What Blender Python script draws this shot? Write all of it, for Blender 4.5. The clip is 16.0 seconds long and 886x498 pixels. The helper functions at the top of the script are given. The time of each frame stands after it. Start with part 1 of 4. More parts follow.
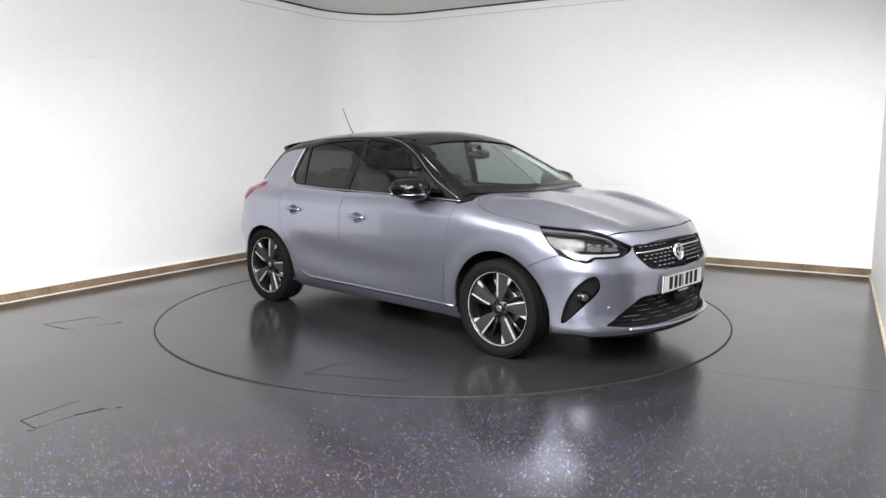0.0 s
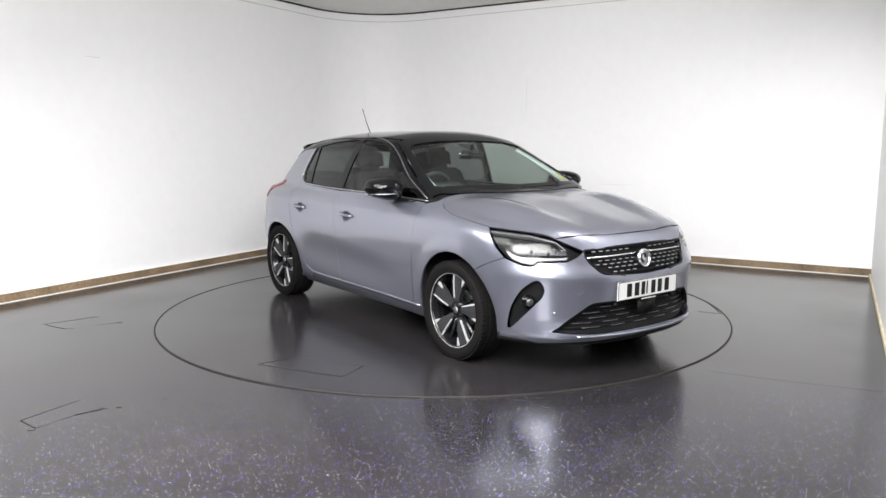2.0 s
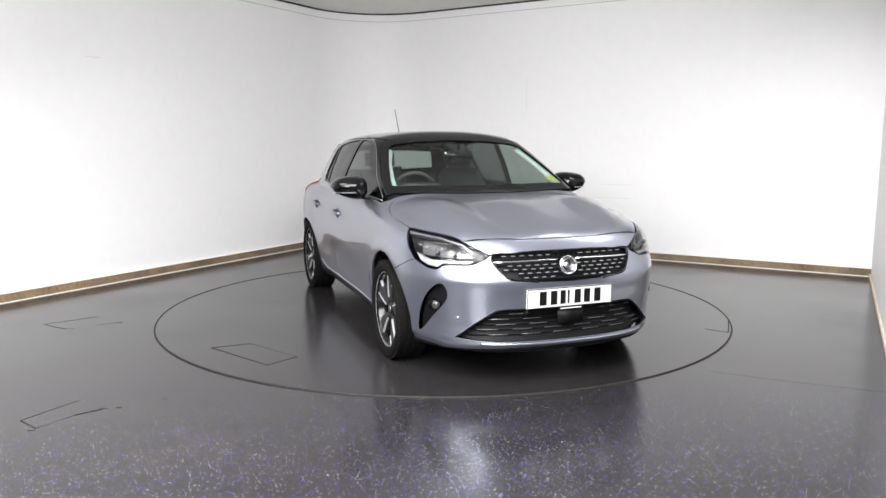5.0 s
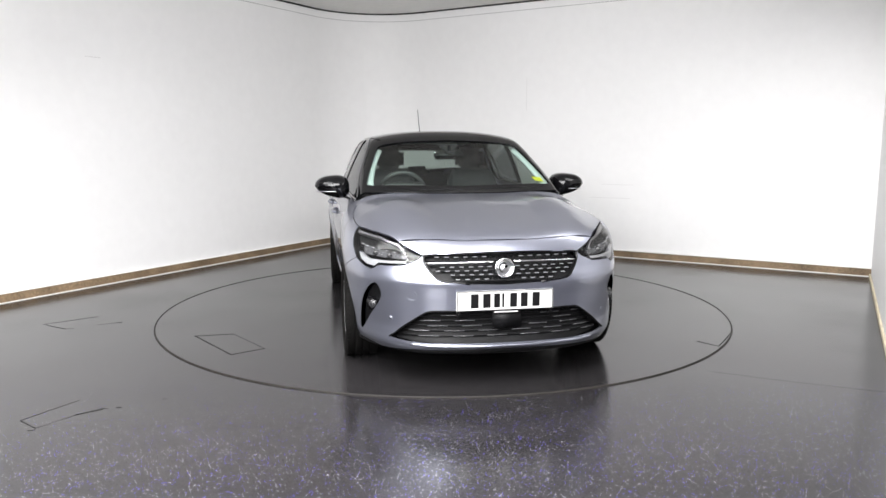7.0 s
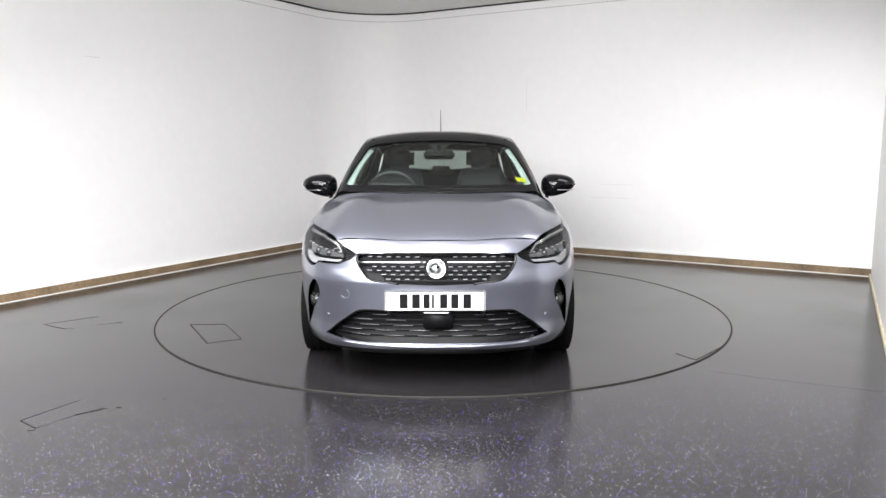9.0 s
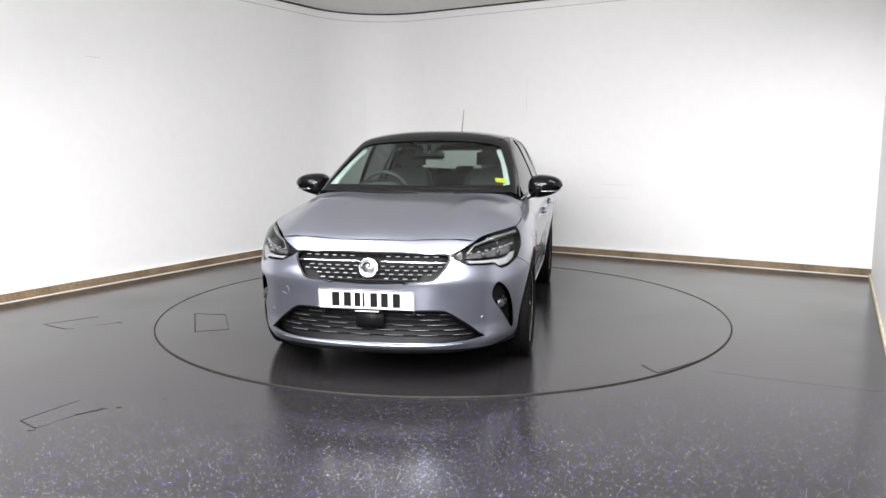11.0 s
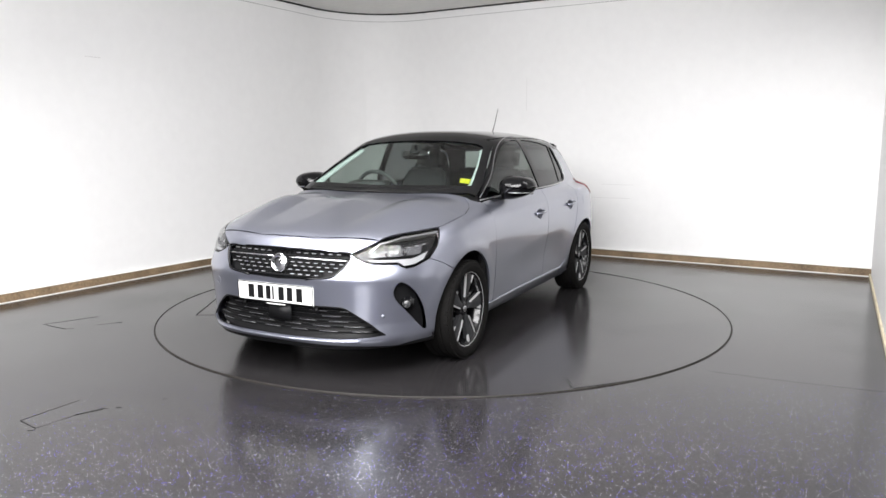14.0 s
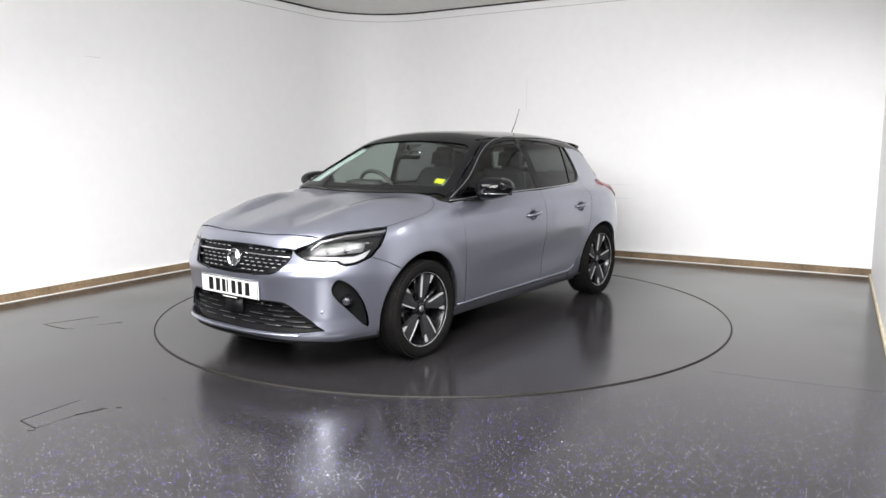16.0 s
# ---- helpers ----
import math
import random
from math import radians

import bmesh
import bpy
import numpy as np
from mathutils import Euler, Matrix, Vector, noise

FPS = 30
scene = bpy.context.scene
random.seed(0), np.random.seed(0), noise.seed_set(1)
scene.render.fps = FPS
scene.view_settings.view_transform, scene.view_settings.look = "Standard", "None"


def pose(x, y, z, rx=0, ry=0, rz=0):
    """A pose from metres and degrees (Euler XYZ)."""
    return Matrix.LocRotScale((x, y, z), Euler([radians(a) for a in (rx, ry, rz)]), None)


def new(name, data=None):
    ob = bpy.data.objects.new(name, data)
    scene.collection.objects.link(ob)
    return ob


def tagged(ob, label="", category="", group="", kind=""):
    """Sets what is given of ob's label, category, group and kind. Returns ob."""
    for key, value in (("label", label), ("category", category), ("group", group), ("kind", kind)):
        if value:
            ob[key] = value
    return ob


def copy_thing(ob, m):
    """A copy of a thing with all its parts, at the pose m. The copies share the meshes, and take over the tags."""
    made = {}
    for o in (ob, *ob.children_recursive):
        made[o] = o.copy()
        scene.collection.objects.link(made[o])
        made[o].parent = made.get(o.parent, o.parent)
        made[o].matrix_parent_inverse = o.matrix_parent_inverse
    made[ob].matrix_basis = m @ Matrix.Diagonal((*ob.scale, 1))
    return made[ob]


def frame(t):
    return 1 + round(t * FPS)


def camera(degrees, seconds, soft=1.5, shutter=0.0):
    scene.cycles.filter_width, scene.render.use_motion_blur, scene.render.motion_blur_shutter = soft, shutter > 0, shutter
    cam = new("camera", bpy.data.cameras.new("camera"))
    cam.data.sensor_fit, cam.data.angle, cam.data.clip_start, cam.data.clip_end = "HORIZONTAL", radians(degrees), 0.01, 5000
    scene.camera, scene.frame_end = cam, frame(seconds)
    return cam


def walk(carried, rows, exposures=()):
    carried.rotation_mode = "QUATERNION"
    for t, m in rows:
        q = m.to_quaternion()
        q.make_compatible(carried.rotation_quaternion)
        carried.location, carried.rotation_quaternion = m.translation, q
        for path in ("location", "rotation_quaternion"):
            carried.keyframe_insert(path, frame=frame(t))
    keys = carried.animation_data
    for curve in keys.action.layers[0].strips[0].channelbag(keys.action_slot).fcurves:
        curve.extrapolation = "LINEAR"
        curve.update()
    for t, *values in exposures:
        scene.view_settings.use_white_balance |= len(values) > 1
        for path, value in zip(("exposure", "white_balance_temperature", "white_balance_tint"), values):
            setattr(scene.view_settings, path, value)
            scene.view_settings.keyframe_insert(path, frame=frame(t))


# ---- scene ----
# Studio with a turntable: the table's centre is the origin, the camera stands 6.1 m away.
EYE = (0.0, -6.105, 1.365)
VIEW = Matrix.Translation(EYE) @ pose(0, 0, 0, 90 - 8.203, 0, 0) @ pose(0, 0, 0, 0, 0, -0.1)
cam = camera(61.67, 16.0)
walk(cam, [(0, VIEW), (16, VIEW)])
scene.view_settings.exposure = 0.0

world = bpy.data.worlds.new("world")
scene.world = world
world.use_nodes = True
world.node_tree.nodes["Background"].inputs[0].default_value = (0.5, 0.52, 0.55, 1)
world.node_tree.nodes["Background"].inputs[1].default_value = 0.2


# ---- materials ----
def material(name, color, rough=0.5, metal=0.0, coat=0.0, spec=0.5):
    m = bpy.data.materials.new(name)
    m.use_nodes = True
    b = m.node_tree.nodes["Principled BSDF"]
    b.inputs["Base Color"].default_value = (*color, 1)
    b.inputs["Roughness"].default_value = rough
    b.inputs["Metallic"].default_value = metal
    b.inputs["Coat Weight"].default_value = coat
    b.inputs["Coat Roughness"].default_value = 0.03
    b.inputs["Specular IOR Level"].default_value = spec
    return m


def glow(name, color, strength):
    m = material(name, color)
    b = m.node_tree.nodes["Principled BSDF"]
    b.inputs["Emission Color"].default_value = (*color, 1)
    b.inputs["Emission Strength"].default_value = strength
    return m


# place across and along the room, watts, tilt towards the far walls, length, turn towards the left wall
LAMPS = ((1.2, -1.5, 8, 6, 2.4, 0), (3.0, -1.2, 92, 46, 1.2, 0), (5.4, -1.4, 185, 46, 1.2, 38), (3.3, -4.9, 60, 40, 1.7, 0), (6.6, -5.3, 280, 40, 1.8, 8), (4.6, -3.0, 250, 40, 1.5, 0),
         (5.9, 1.6, 42, 42, 0.9, 12))


def grain(m, scale, amount, bump=0.0, bump_scale=None, rough=0.0, coords="Object"):
    """Two scales of variation in colour, roughness and relief."""
    t = m.node_tree
    N, L = t.nodes, t.links
    b = N["Principled BSDF"]
    co = N.new("ShaderNodeTexCoord")
    n1, n2 = N.new("ShaderNodeTexNoise"), N.new("ShaderNodeTexNoise")
    n1.inputs["Scale"].default_value, n1.inputs["Detail"].default_value = scale, 6
    n2.inputs["Scale"].default_value, n2.inputs["Detail"].default_value = scale * 14, 4
    for n in (n1, n2):
        L.new(co.outputs[coords], n.inputs["Vector"])
    add = N.new("ShaderNodeMath")
    L.new(n1.outputs["Fac"], add.inputs[0])
    L.new(n2.outputs["Fac"], add.inputs[1])
    hue = N.new("ShaderNodeHueSaturation")
    hue.inputs["Color"].default_value = b.inputs["Base Color"].default_value
    mp = N.new("ShaderNodeMapRange")
    mp.inputs["From Min"].default_value, mp.inputs["From Max"].default_value = .6, 1.4
    mp.inputs["To Min"].default_value, mp.inputs["To Max"].default_value = 1 - amount, 1 + amount
    L.new(add.outputs[0], mp.inputs["Value"])
    L.new(mp.outputs[0], hue.inputs["Value"])
    L.new(hue.outputs[0], b.inputs["Base Color"])
    if rough:
        mr = N.new("ShaderNodeMapRange")
        r = b.inputs["Roughness"].default_value
        mr.inputs["From Min"].default_value, mr.inputs["From Max"].default_value = .3, .7
        mr.inputs["To Min"].default_value, mr.inputs["To Max"].default_value = max(r - rough, .02), r + rough
        L.new(n1.outputs["Fac"], mr.inputs["Value"])
        L.new(mr.outputs[0], b.inputs["Roughness"])
    if bump:
        bp = N.new("ShaderNodeBump")
        bp.inputs["Strength"].default_value, bp.inputs["Distance"].default_value = bump, .002
        if bump_scale:
            n3 = N.new("ShaderNodeTexNoise")
            n3.inputs["Scale"].default_value, n3.inputs["Detail"].default_value = bump_scale, 5
            L.new(co.outputs[coords], n3.inputs["Vector"])
            L.new(n3.outputs["Fac"], bp.inputs["Height"])
        else:
            L.new(n2.outputs["Fac"], bp.inputs["Height"])
        L.new(bp.outputs[0], b.inputs["Normal"])
    return m


def vinyl():
    """Dark sheet vinyl with sparse white and blue flecks."""
    m = grain(material("dark vinyl floor", (0.0168, 0.0156, 0.0166), 0.2), .9, .12, .06, 60, .05)
    t = m.node_tree
    N, L = t.nodes, t.links
    b = N["Principled BSDF"]
    co = N.new("ShaderNodeTexCoord")
    vo = N.new("ShaderNodeTexVoronoi")
    vo.inputs["Scale"].default_value = 150
    L.new(co.outputs["Object"], vo.inputs["Vector"])
    sep = N.new("ShaderNodeSeparateColor")
    L.new(vo.outputs["Color"], sep.inputs[0])
    near = N.new("ShaderNodeMath")
    near.operation = "LESS_THAN"
    near.inputs[1].default_value = .25
    L.new(vo.outputs["Distance"], near.inputs[0])
    some = N.new("ShaderNodeMath")
    some.operation = "GREATER_THAN"
    xyz, fade, wob = N.new("ShaderNodeSeparateXYZ"), N.new("ShaderNodeMapRange"), N.new("ShaderNodeMath")
    L.new(co.outputs["Object"], xyz.inputs[0])
    wob.operation = "MULTIPLY_ADD"
    wob.inputs[1].default_value = -.16
    L.new(xyz.outputs["X"], wob.inputs[0])
    L.new(xyz.outputs["Y"], wob.inputs[2])
    fade.inputs["From Min"].default_value, fade.inputs["From Max"].default_value = -3.0, -1.95
    fade.inputs["To Min"].default_value, fade.inputs["To Max"].default_value = .76, .985
    L.new(wob.outputs[0], fade.inputs["Value"])
    L.new(fade.outputs[0], some.inputs[1])
    L.new(sep.outputs[0], some.inputs[0])
    both = N.new("ShaderNodeMath")
    both.operation = "MULTIPLY"
    L.new(near.outputs[0], both.inputs[0])
    L.new(some.outputs[0], both.inputs[1])
    ramp = N.new("ShaderNodeValToRGB")
    ramp.color_ramp.interpolation = "CONSTANT"
    ramp.color_ramp.elements[0].color = (.10, .10, .12, 1)
    ramp.color_ramp.elements[1].position = .22
    ramp.color_ramp.elements[1].color = (.20, .16, .95, 1)
    e = ramp.color_ramp.elements.new(.58)
    e.color = (.72, .72, .80, 1)
    L.new(sep.outputs[1], ramp.inputs[0])
    mix = N.new("ShaderNodeMix")
    mix.data_type = "RGBA"
    src = b.inputs["Base Color"].links[0].from_socket
    L.new(both.outputs[0], mix.inputs["Factor"])
    L.new(src, mix.inputs[6])
    L.new(ramp.outputs[0], mix.inputs[7])
    L.new(mix.outputs[2], b.inputs["Base Color"])
    return m


def glass(name, tint, gloss=1.5):
    """Thin tinted pane: clear through, with mirror gloss by Fresnel."""
    m = bpy.data.materials.new(name)
    m.use_nodes = True
    N, L = m.node_tree.nodes, m.node_tree.links
    N.remove(N["Principled BSDF"])
    tr, gl, lw, mx = N.new("ShaderNodeBsdfTransparent"), N.new("ShaderNodeBsdfGlossy"), N.new("ShaderNodeLayerWeight"), N.new("ShaderNodeMixShader")
    tr.inputs[0].default_value = (*tint, 1)
    gl.inputs["Roughness"].default_value = .01
    pw, ma = N.new("ShaderNodeMath"), N.new("ShaderNodeMath")
    pw.operation, ma.operation = "POWER", "MULTIPLY_ADD"
    pw.inputs[1].default_value = 5
    r0 = ((gloss - 1) / (gloss + 1)) ** 2 * 1.6
    ma.inputs[1].default_value, ma.inputs[2].default_value = 1 - r0, r0
    lw.inputs["Blend"].default_value = .5
    L.new(lw.outputs["Facing"], pw.inputs[0])
    L.new(pw.outputs[0], ma.inputs[0])
    L.new(ma.outputs[0], mx.inputs[0])
    L.new(tr.outputs[0], mx.inputs[1])
    L.new(gl.outputs[0], mx.inputs[2])
    L.new(mx.outputs[0], N["Material Output"].inputs[0])
    return m


def metallic_paint():
    m = material("silver blue metallic paint", (0.280, 0.291, 0.352), 0.305, 0.88, 0.9)
    t = m.node_tree
    N, L = t.nodes, t.links
    b = N["Principled BSDF"]
    co, vo = N.new("ShaderNodeTexCoord"), N.new("ShaderNodeTexVoronoi")
    vo.inputs["Scale"].default_value = 900
    L.new(co.outputs["Object"], vo.inputs["Vector"])
    hue = N.new("ShaderNodeHueSaturation")
    hue.inputs["Color"].default_value = b.inputs["Base Color"].default_value
    sep, mp = N.new("ShaderNodeSeparateColor"), N.new("ShaderNodeMapRange")
    mp.inputs["To Min"].default_value, mp.inputs["To Max"].default_value = .94, 1.06
    L.new(vo.outputs["Color"], sep.inputs[0])
    L.new(sep.outputs[0], mp.inputs["Value"])
    L.new(mp.outputs[0], hue.inputs["Value"])
    L.new(hue.outputs[0], b.inputs["Base Color"])
    return m


WALL = grain(material("white wall paint", (0.80, 0.797, 0.795), 0.55), .7, .025, .12, 9)
CEIL = grain(material("ceiling plaster", (0.78, 0.77, 0.75), 0.85), 1.2, .05, .3, 30)
# dark grey for walls out of view, so the car's flanks reflect less light
UNSEEN_GREY = grain(material("grey for unseen walls", (0.16, 0.16, 0.165), 0.5), 1, .05)
FLOOR = vinyl()
FLOOR_PLAIN = grain(material("plain dark vinyl", (0.0165, 0.0154, 0.0162), 0.19), .9, .12, .06, 60, .05)
WOOD = grain(material("worn timber", (0.20, 0.14, 0.083), 0.7), 4, .6, .4)
PALEWOOD = grain(material("pale worn paint", (0.62, 0.55, 0.40), 0.7), 6, .3, .3)
CHALK = grain(material("white gloss trim", (0.8, 0.79, 0.76), 0.45), 5, .08)
DARKGAP = grain(material("dark gap", (0.012, 0.012, 0.012), 0.8), 20, .3)
RIMGAP = grain(material("dark worn metal", (0.014, 0.013, 0.012), 0.6, spec=.2), 6, .5)
RIMBROWN = grain(material("brown worn edge", (0.014, 0.012, 0.010), 0.6, spec=.2), 6, .5)
GREYLINE = grain(material("grey scuff", (0.45, 0.45, 0.45), 0.7), 20, .2)
FAINT = grain(material("faint scuff", (0.64, 0.635, 0.63), 0.6), 20, .1)
LEDGLOW = glow("led glow", (1, .98, .95), 14)
PAINT = metallic_paint()
BLACK = material("gloss black", (0.003, 0.003, 0.0035), 0.06, 0, 0.0, 0.28)
MATTBLACK = grain(material("black plastic", (0.0045, 0.0045, 0.005), 0.5, spec=.16), 30, .2, .1)
CHROME = material("chrome", (0.85, 0.85, 0.86), 0.12, 1.0)
SATIN = material("satin silver", (0.55, 0.55, 0.57), 0.3, 1.0)
DARKSATIN = material("dark satin trim", (0.22, 0.22, 0.23), 0.35, 0.8)
MACHINED = material("machined alloy", (0.64, 0.64, 0.65), 0.3, 0.55)
CHARCOAL = material("charcoal lacquer", (0.022, 0.0225, 0.024), 0.45, 0.0, 0.0, 0.15)
RIMBLACK = material("black wheel lacquer", (0.005, 0.005, 0.0055), 0.2, 0, 0.1, 0.3)
STEEL = grain(material("brake steel", (0.4, 0.4, 0.4), 0.35, 1.0), 20, .2)
RUBBER = grain(material("tyre rubber", (0.0055, 0.0052, 0.005), 0.8, spec=.08), 15, .25, .15)
PLATE = material("white plate", (0.58, 0.58, 0.565), 0.35)
REDLENS = material("red lens", (0.17, 0.014, 0.02), 0.12, 0, 0.0)
YELLOW = grain(material("yellow sticker", (0.75, 0.72, 0.03), 0.6), 30, .1)
DRL = material("pale light guide", (0.25, 0.255, 0.265), 0.4, 0.1)
SENSOR = material("sensor paint", (0.20, 0.21, 0.25), 0.35, 0.5)
ACCENT = material("grille accent silver", (0.42, 0.42, 0.44), 0.3, 0.6)
SMOKE = material("smoked lamp module", (0.060, 0.061, 0.065), 0.25, 0.0, 0.0, 0.3)
LENS = material("lamp lens", (0.025, 0.025, 0.027), 0.25, 0.0)
MIRROR = material("mirror glass", (0.85, 0.86, 0.88), 0.02, 1.0)
CABIN = grain(material("cabin plastic", (0.030, 0.030, 0.031), 0.6), 12, .15, .2)
SEAT = grain(material("seat cloth", (0.026, 0.026, 0.028), 0.85), 14, .2, .4)
LINER = grain(material("pale cabin trim", (0.32, 0.35, 0.345), 0.8), 10, .05)
GLASS = glass("windscreen glass", (.78, .87, .83))
GLASS_SIDE = glass("side glass", (.40, .44, .42))
PILLAR = grain(material("pale pillar trim", (0.42, 0.46, 0.455), 0.7), 10, .05)
GLASS_DARK = glass("privacy glass", (.16, .17, .17))
CLEAR = glass("lamp cover", (.95, .95, .95), 1.25)


# ---- mesh tools ----
def part(name, bm, mat, parent=None, label="", smooth=True):
    me = bpy.data.meshes.new(name)
    bm.to_mesh(me)
    bm.free()
    for p in me.polygons:
        p.use_smooth = smooth
    me.materials.append(mat)
    ob = new(name, me)
    if parent:
        ob.parent = parent
    return tagged(ob, label)


def slab(bm, corners, z0, z1):
    lo = [bm.verts.new((x, y, z0)) for x, y in corners]
    hi = [bm.verts.new((x, y, z1)) for x, y in corners]
    n = len(corners)
    bm.faces.new(lo[::-1])
    bm.faces.new(hi)
    for i in range(n):
        bm.faces.new((lo[i], lo[(i + 1) % n], hi[(i + 1) % n], hi[i]))
    return bm


def tube(pts, r, bm=None, flat=1.0, seg=8, tip=None):
    """A rod along points."""
    bm = bm or bmesh.new()
    pts = [Vector(p) for p in pts]
    rings = []
    for i, p in enumerate(pts):
        d = (pts[min(i + 1, len(pts) - 1)] - pts[max(i - 1, 0)]).normalized()
        a = d.orthogonal().normalized() if abs(d.z) > .95 else d.cross(Vector((0, 0, 1))).normalized()
        b = d.cross(a)
        rr = r if tip is None else r + (tip - r) * i / (len(pts) - 1)
        rings.append([bm.verts.new(p + a * rr * math.cos(t) + b * rr * flat * math.sin(t)) for t in (2 * math.pi * k / seg for k in range(seg))])
    for u, v in zip(rings, rings[1:]):
        for k in range(seg):
            bm.faces.new((u[k], u[(k + 1) % seg], v[(k + 1) % seg], v[k]))
    bm.faces.new(rings[0][::-1])
    bm.faces.new(rings[-1])
    return bm


def box(bm, size, at=(0, 0, 0), turn=(0, 0, 0), bevel=.004, seg=2):
    b2 = bmesh.new()
    bmesh.ops.create_cube(b2, size=1, matrix=Matrix.Diagonal((*size, 1)))
    if bevel:
        bmesh.ops.bevel(b2, geom=b2.edges[:], offset=min(bevel, min(size) * .45), segments=seg, affect="EDGES")
    b2.transform(pose(*at, *turn))
    me = bpy.data.meshes.new("tmp")
    b2.to_mesh(me)
    b2.free()
    bm.from_mesh(me)
    bpy.data.meshes.remove(me)
    return bm


# ---- room ----
AX = Vector((0.509, 0.861))
PX = Vector((0.861, -0.509))
TURN = -30.6


def room(a, b):
    """a metres across from the left wall, b metres along it."""
    p = Vector((-3.8, 0.13)) + PX * a + AX * b
    return p.x, p.y


RW, FAR, NEAR, HIGH, CURVE = 6.5, 5.2, -9.0, 3.07, 1.0
JOIN = -2.06
bm = slab(bmesh.new(), [(-11, JOIN), (11, JOIN), (11, 7), (-11, 7)], -0.1, 0.0)
tagged(part("floor", bm, FLOOR_PLAIN, smooth=False), "plain dark grey vinyl floor", "floor", kind="structure")
bm = slab(bmesh.new(), [(-14, -14), (14, -14), (14, JOIN), (-14, JOIN)], -0.1, 0.0)
tagged(part("floor", bm, FLOOR, smooth=False), "dark grey vinyl floor with white and blue flecks", "floor", kind="structure")
bm = bmesh.new()
slab(bm, [room(-0.3, NEAR), room(9, NEAR), room(9, FAR + .3), room(-0.3, FAR + .3)], HIGH, HIGH + 0.1)
tagged(part("ceiling", bm, CEIL, smooth=False), "off-white plaster ceiling", "ceiling", kind="structure")


def inner_line(d):
    """Plan of the wall line from the near left end round the curved corner to the right wall, d metres proud of the wall."""
    pts = [(d, NEAR + d), (d, -1.0), (d, 0), (d, FAR - CURVE)]
    for i in range(1, 16):
        t = math.pi / 2 * i / 16
        pts.append((CURVE - (CURVE - d) * math.cos(t), FAR - CURVE + (CURVE - d) * math.sin(t)))
    pts += [(CURVE, FAR - d), (3.5, FAR - d), (RW - d, FAR - d)]
    return pts


def wall_strip(d0, d1, z0, z1, first=0, last=None, wob=0.0):
    """A band that follows the wall line."""
    bm = bmesh.new()
    A, B = inner_line(d0)[first:last], inner_line(d1)[first:last]
    rings = []
    for (p, q) in zip(A, B):
        w = wob * noise.noise((p[0] * 3, p[1] * 3, 0))
        rings.append([bm.verts.new((*room(*p), z0)), bm.verts.new((*room(*q), z0)), bm.verts.new((*room(*q), z1 + w)), bm.verts.new((*room(*p), z1 + w))])
    for r, t in zip(rings, rings[1:]):
        for i in range(4):
            bm.faces.new((r[i], t[i], t[(i + 1) % 4], r[(i + 1) % 4]))
    bm.faces.new(rings[0])
    bm.faces.new(rings[-1][::-1])
    bmesh.ops.recalc_face_normals(bm, faces=bm.faces)
    return bm


def sharp(ob, degrees=30):
    """Smooth only across gentle edges."""
    me = ob.data
    bm = bmesh.new()
    bm.from_mesh(me)
    for e in bm.edges:
        e.smooth = len(e.link_faces) == 2 and e.calc_face_angle(0) < radians(degrees)
    bm.to_mesh(me)
    bm.free()
    return ob


# unseen stretch of the left wall, made grey to darken reflections in the car
tagged(part("wall_left_near", wall_strip(-.15, 0, 0, HIGH, 0, 2), UNSEEN_GREY, smooth=False), "unseen near stretch of wall, greyed to darken car reflections", "wall", kind="structure")
sharp(tagged(part("wall_left", wall_strip(-.15, 0, 0, HIGH, 1, 12), WALL), "white painted studio wall with faint scuffs", "wall", kind="structure"))
sharp(tagged(part("wall_back", wall_strip(-.15, 0, 0, HIGH, 11), WALL), "white painted studio wall curving at the corner", "wall", kind="structure"))
bm = bmesh.new()
slab(bm, [room(*c) for c in ((RW + .1, 1.0), (RW + .25, 1.0), (RW + .05, FAR + .15), (RW - .1, FAR + .15))], 0, HIGH)
bmesh.ops.recalc_face_normals(bm, faces=bm.faces)
tagged(part("wall_right", bm, WALL, smooth=False), "white painted side wall", "wall", kind="structure")
# added walls out of view; the grey ones hold down bounce and reflections
for nm, cs in (("wall_return", [(RW + .2, 1.0), (8.9, 1.0), (8.9, 1.15), (RW + .2, 1.15)]),
               ("wall_side", [(8.9, NEAR), (9.05, NEAR), (9.05, 1.15), (8.9, 1.15)]),
               ("wall_near", [(-.15, NEAR - .15), (9.05, NEAR - .15), (9.05, NEAR), (-.15, NEAR)])):
    bm = bmesh.new()
    slab(bm, [room(*c) for c in cs], 0, HIGH)
    bmesh.ops.recalc_face_normals(bm, faces=bm.faces)
    tagged(part(nm, bm, UNSEEN_GREY if nm != "wall_return" else WALL, smooth=False), "plain wall added out of sight to close the room", "wall", kind="structure")
sharp(tagged(part("baseboard", wall_strip(.0, .022, .007, .078, 1, None, .008), WOOD), "worn timber batten along the wall foot", "baseboard", kind="structure"))
sharp(tagged(part("trim", wall_strip(.0, .03, .0, .007, 1, None), CHALK), "pale sealant bead under the batten", "trim", kind="structure"))
sharp(tagged(part("trim", wall_strip(.0, .025, .080, .087, 1, None), CHALK), "white painted top edge of the batten", "trim", kind="structure"))
sharp(tagged(part("trim", wall_strip(.0, .03, HIGH - .014, HIGH, 1, None), DARKGAP), "dark shadow gap under the ceiling", "trim", kind="structure"))
sharp(tagged(part("trim", wall_strip(.0, .004, HIGH - .105, HIGH - .098, 1, None), GREYLINE), "thin joint line near the wall top", "trim", kind="structure"))
bm = bmesh.new()
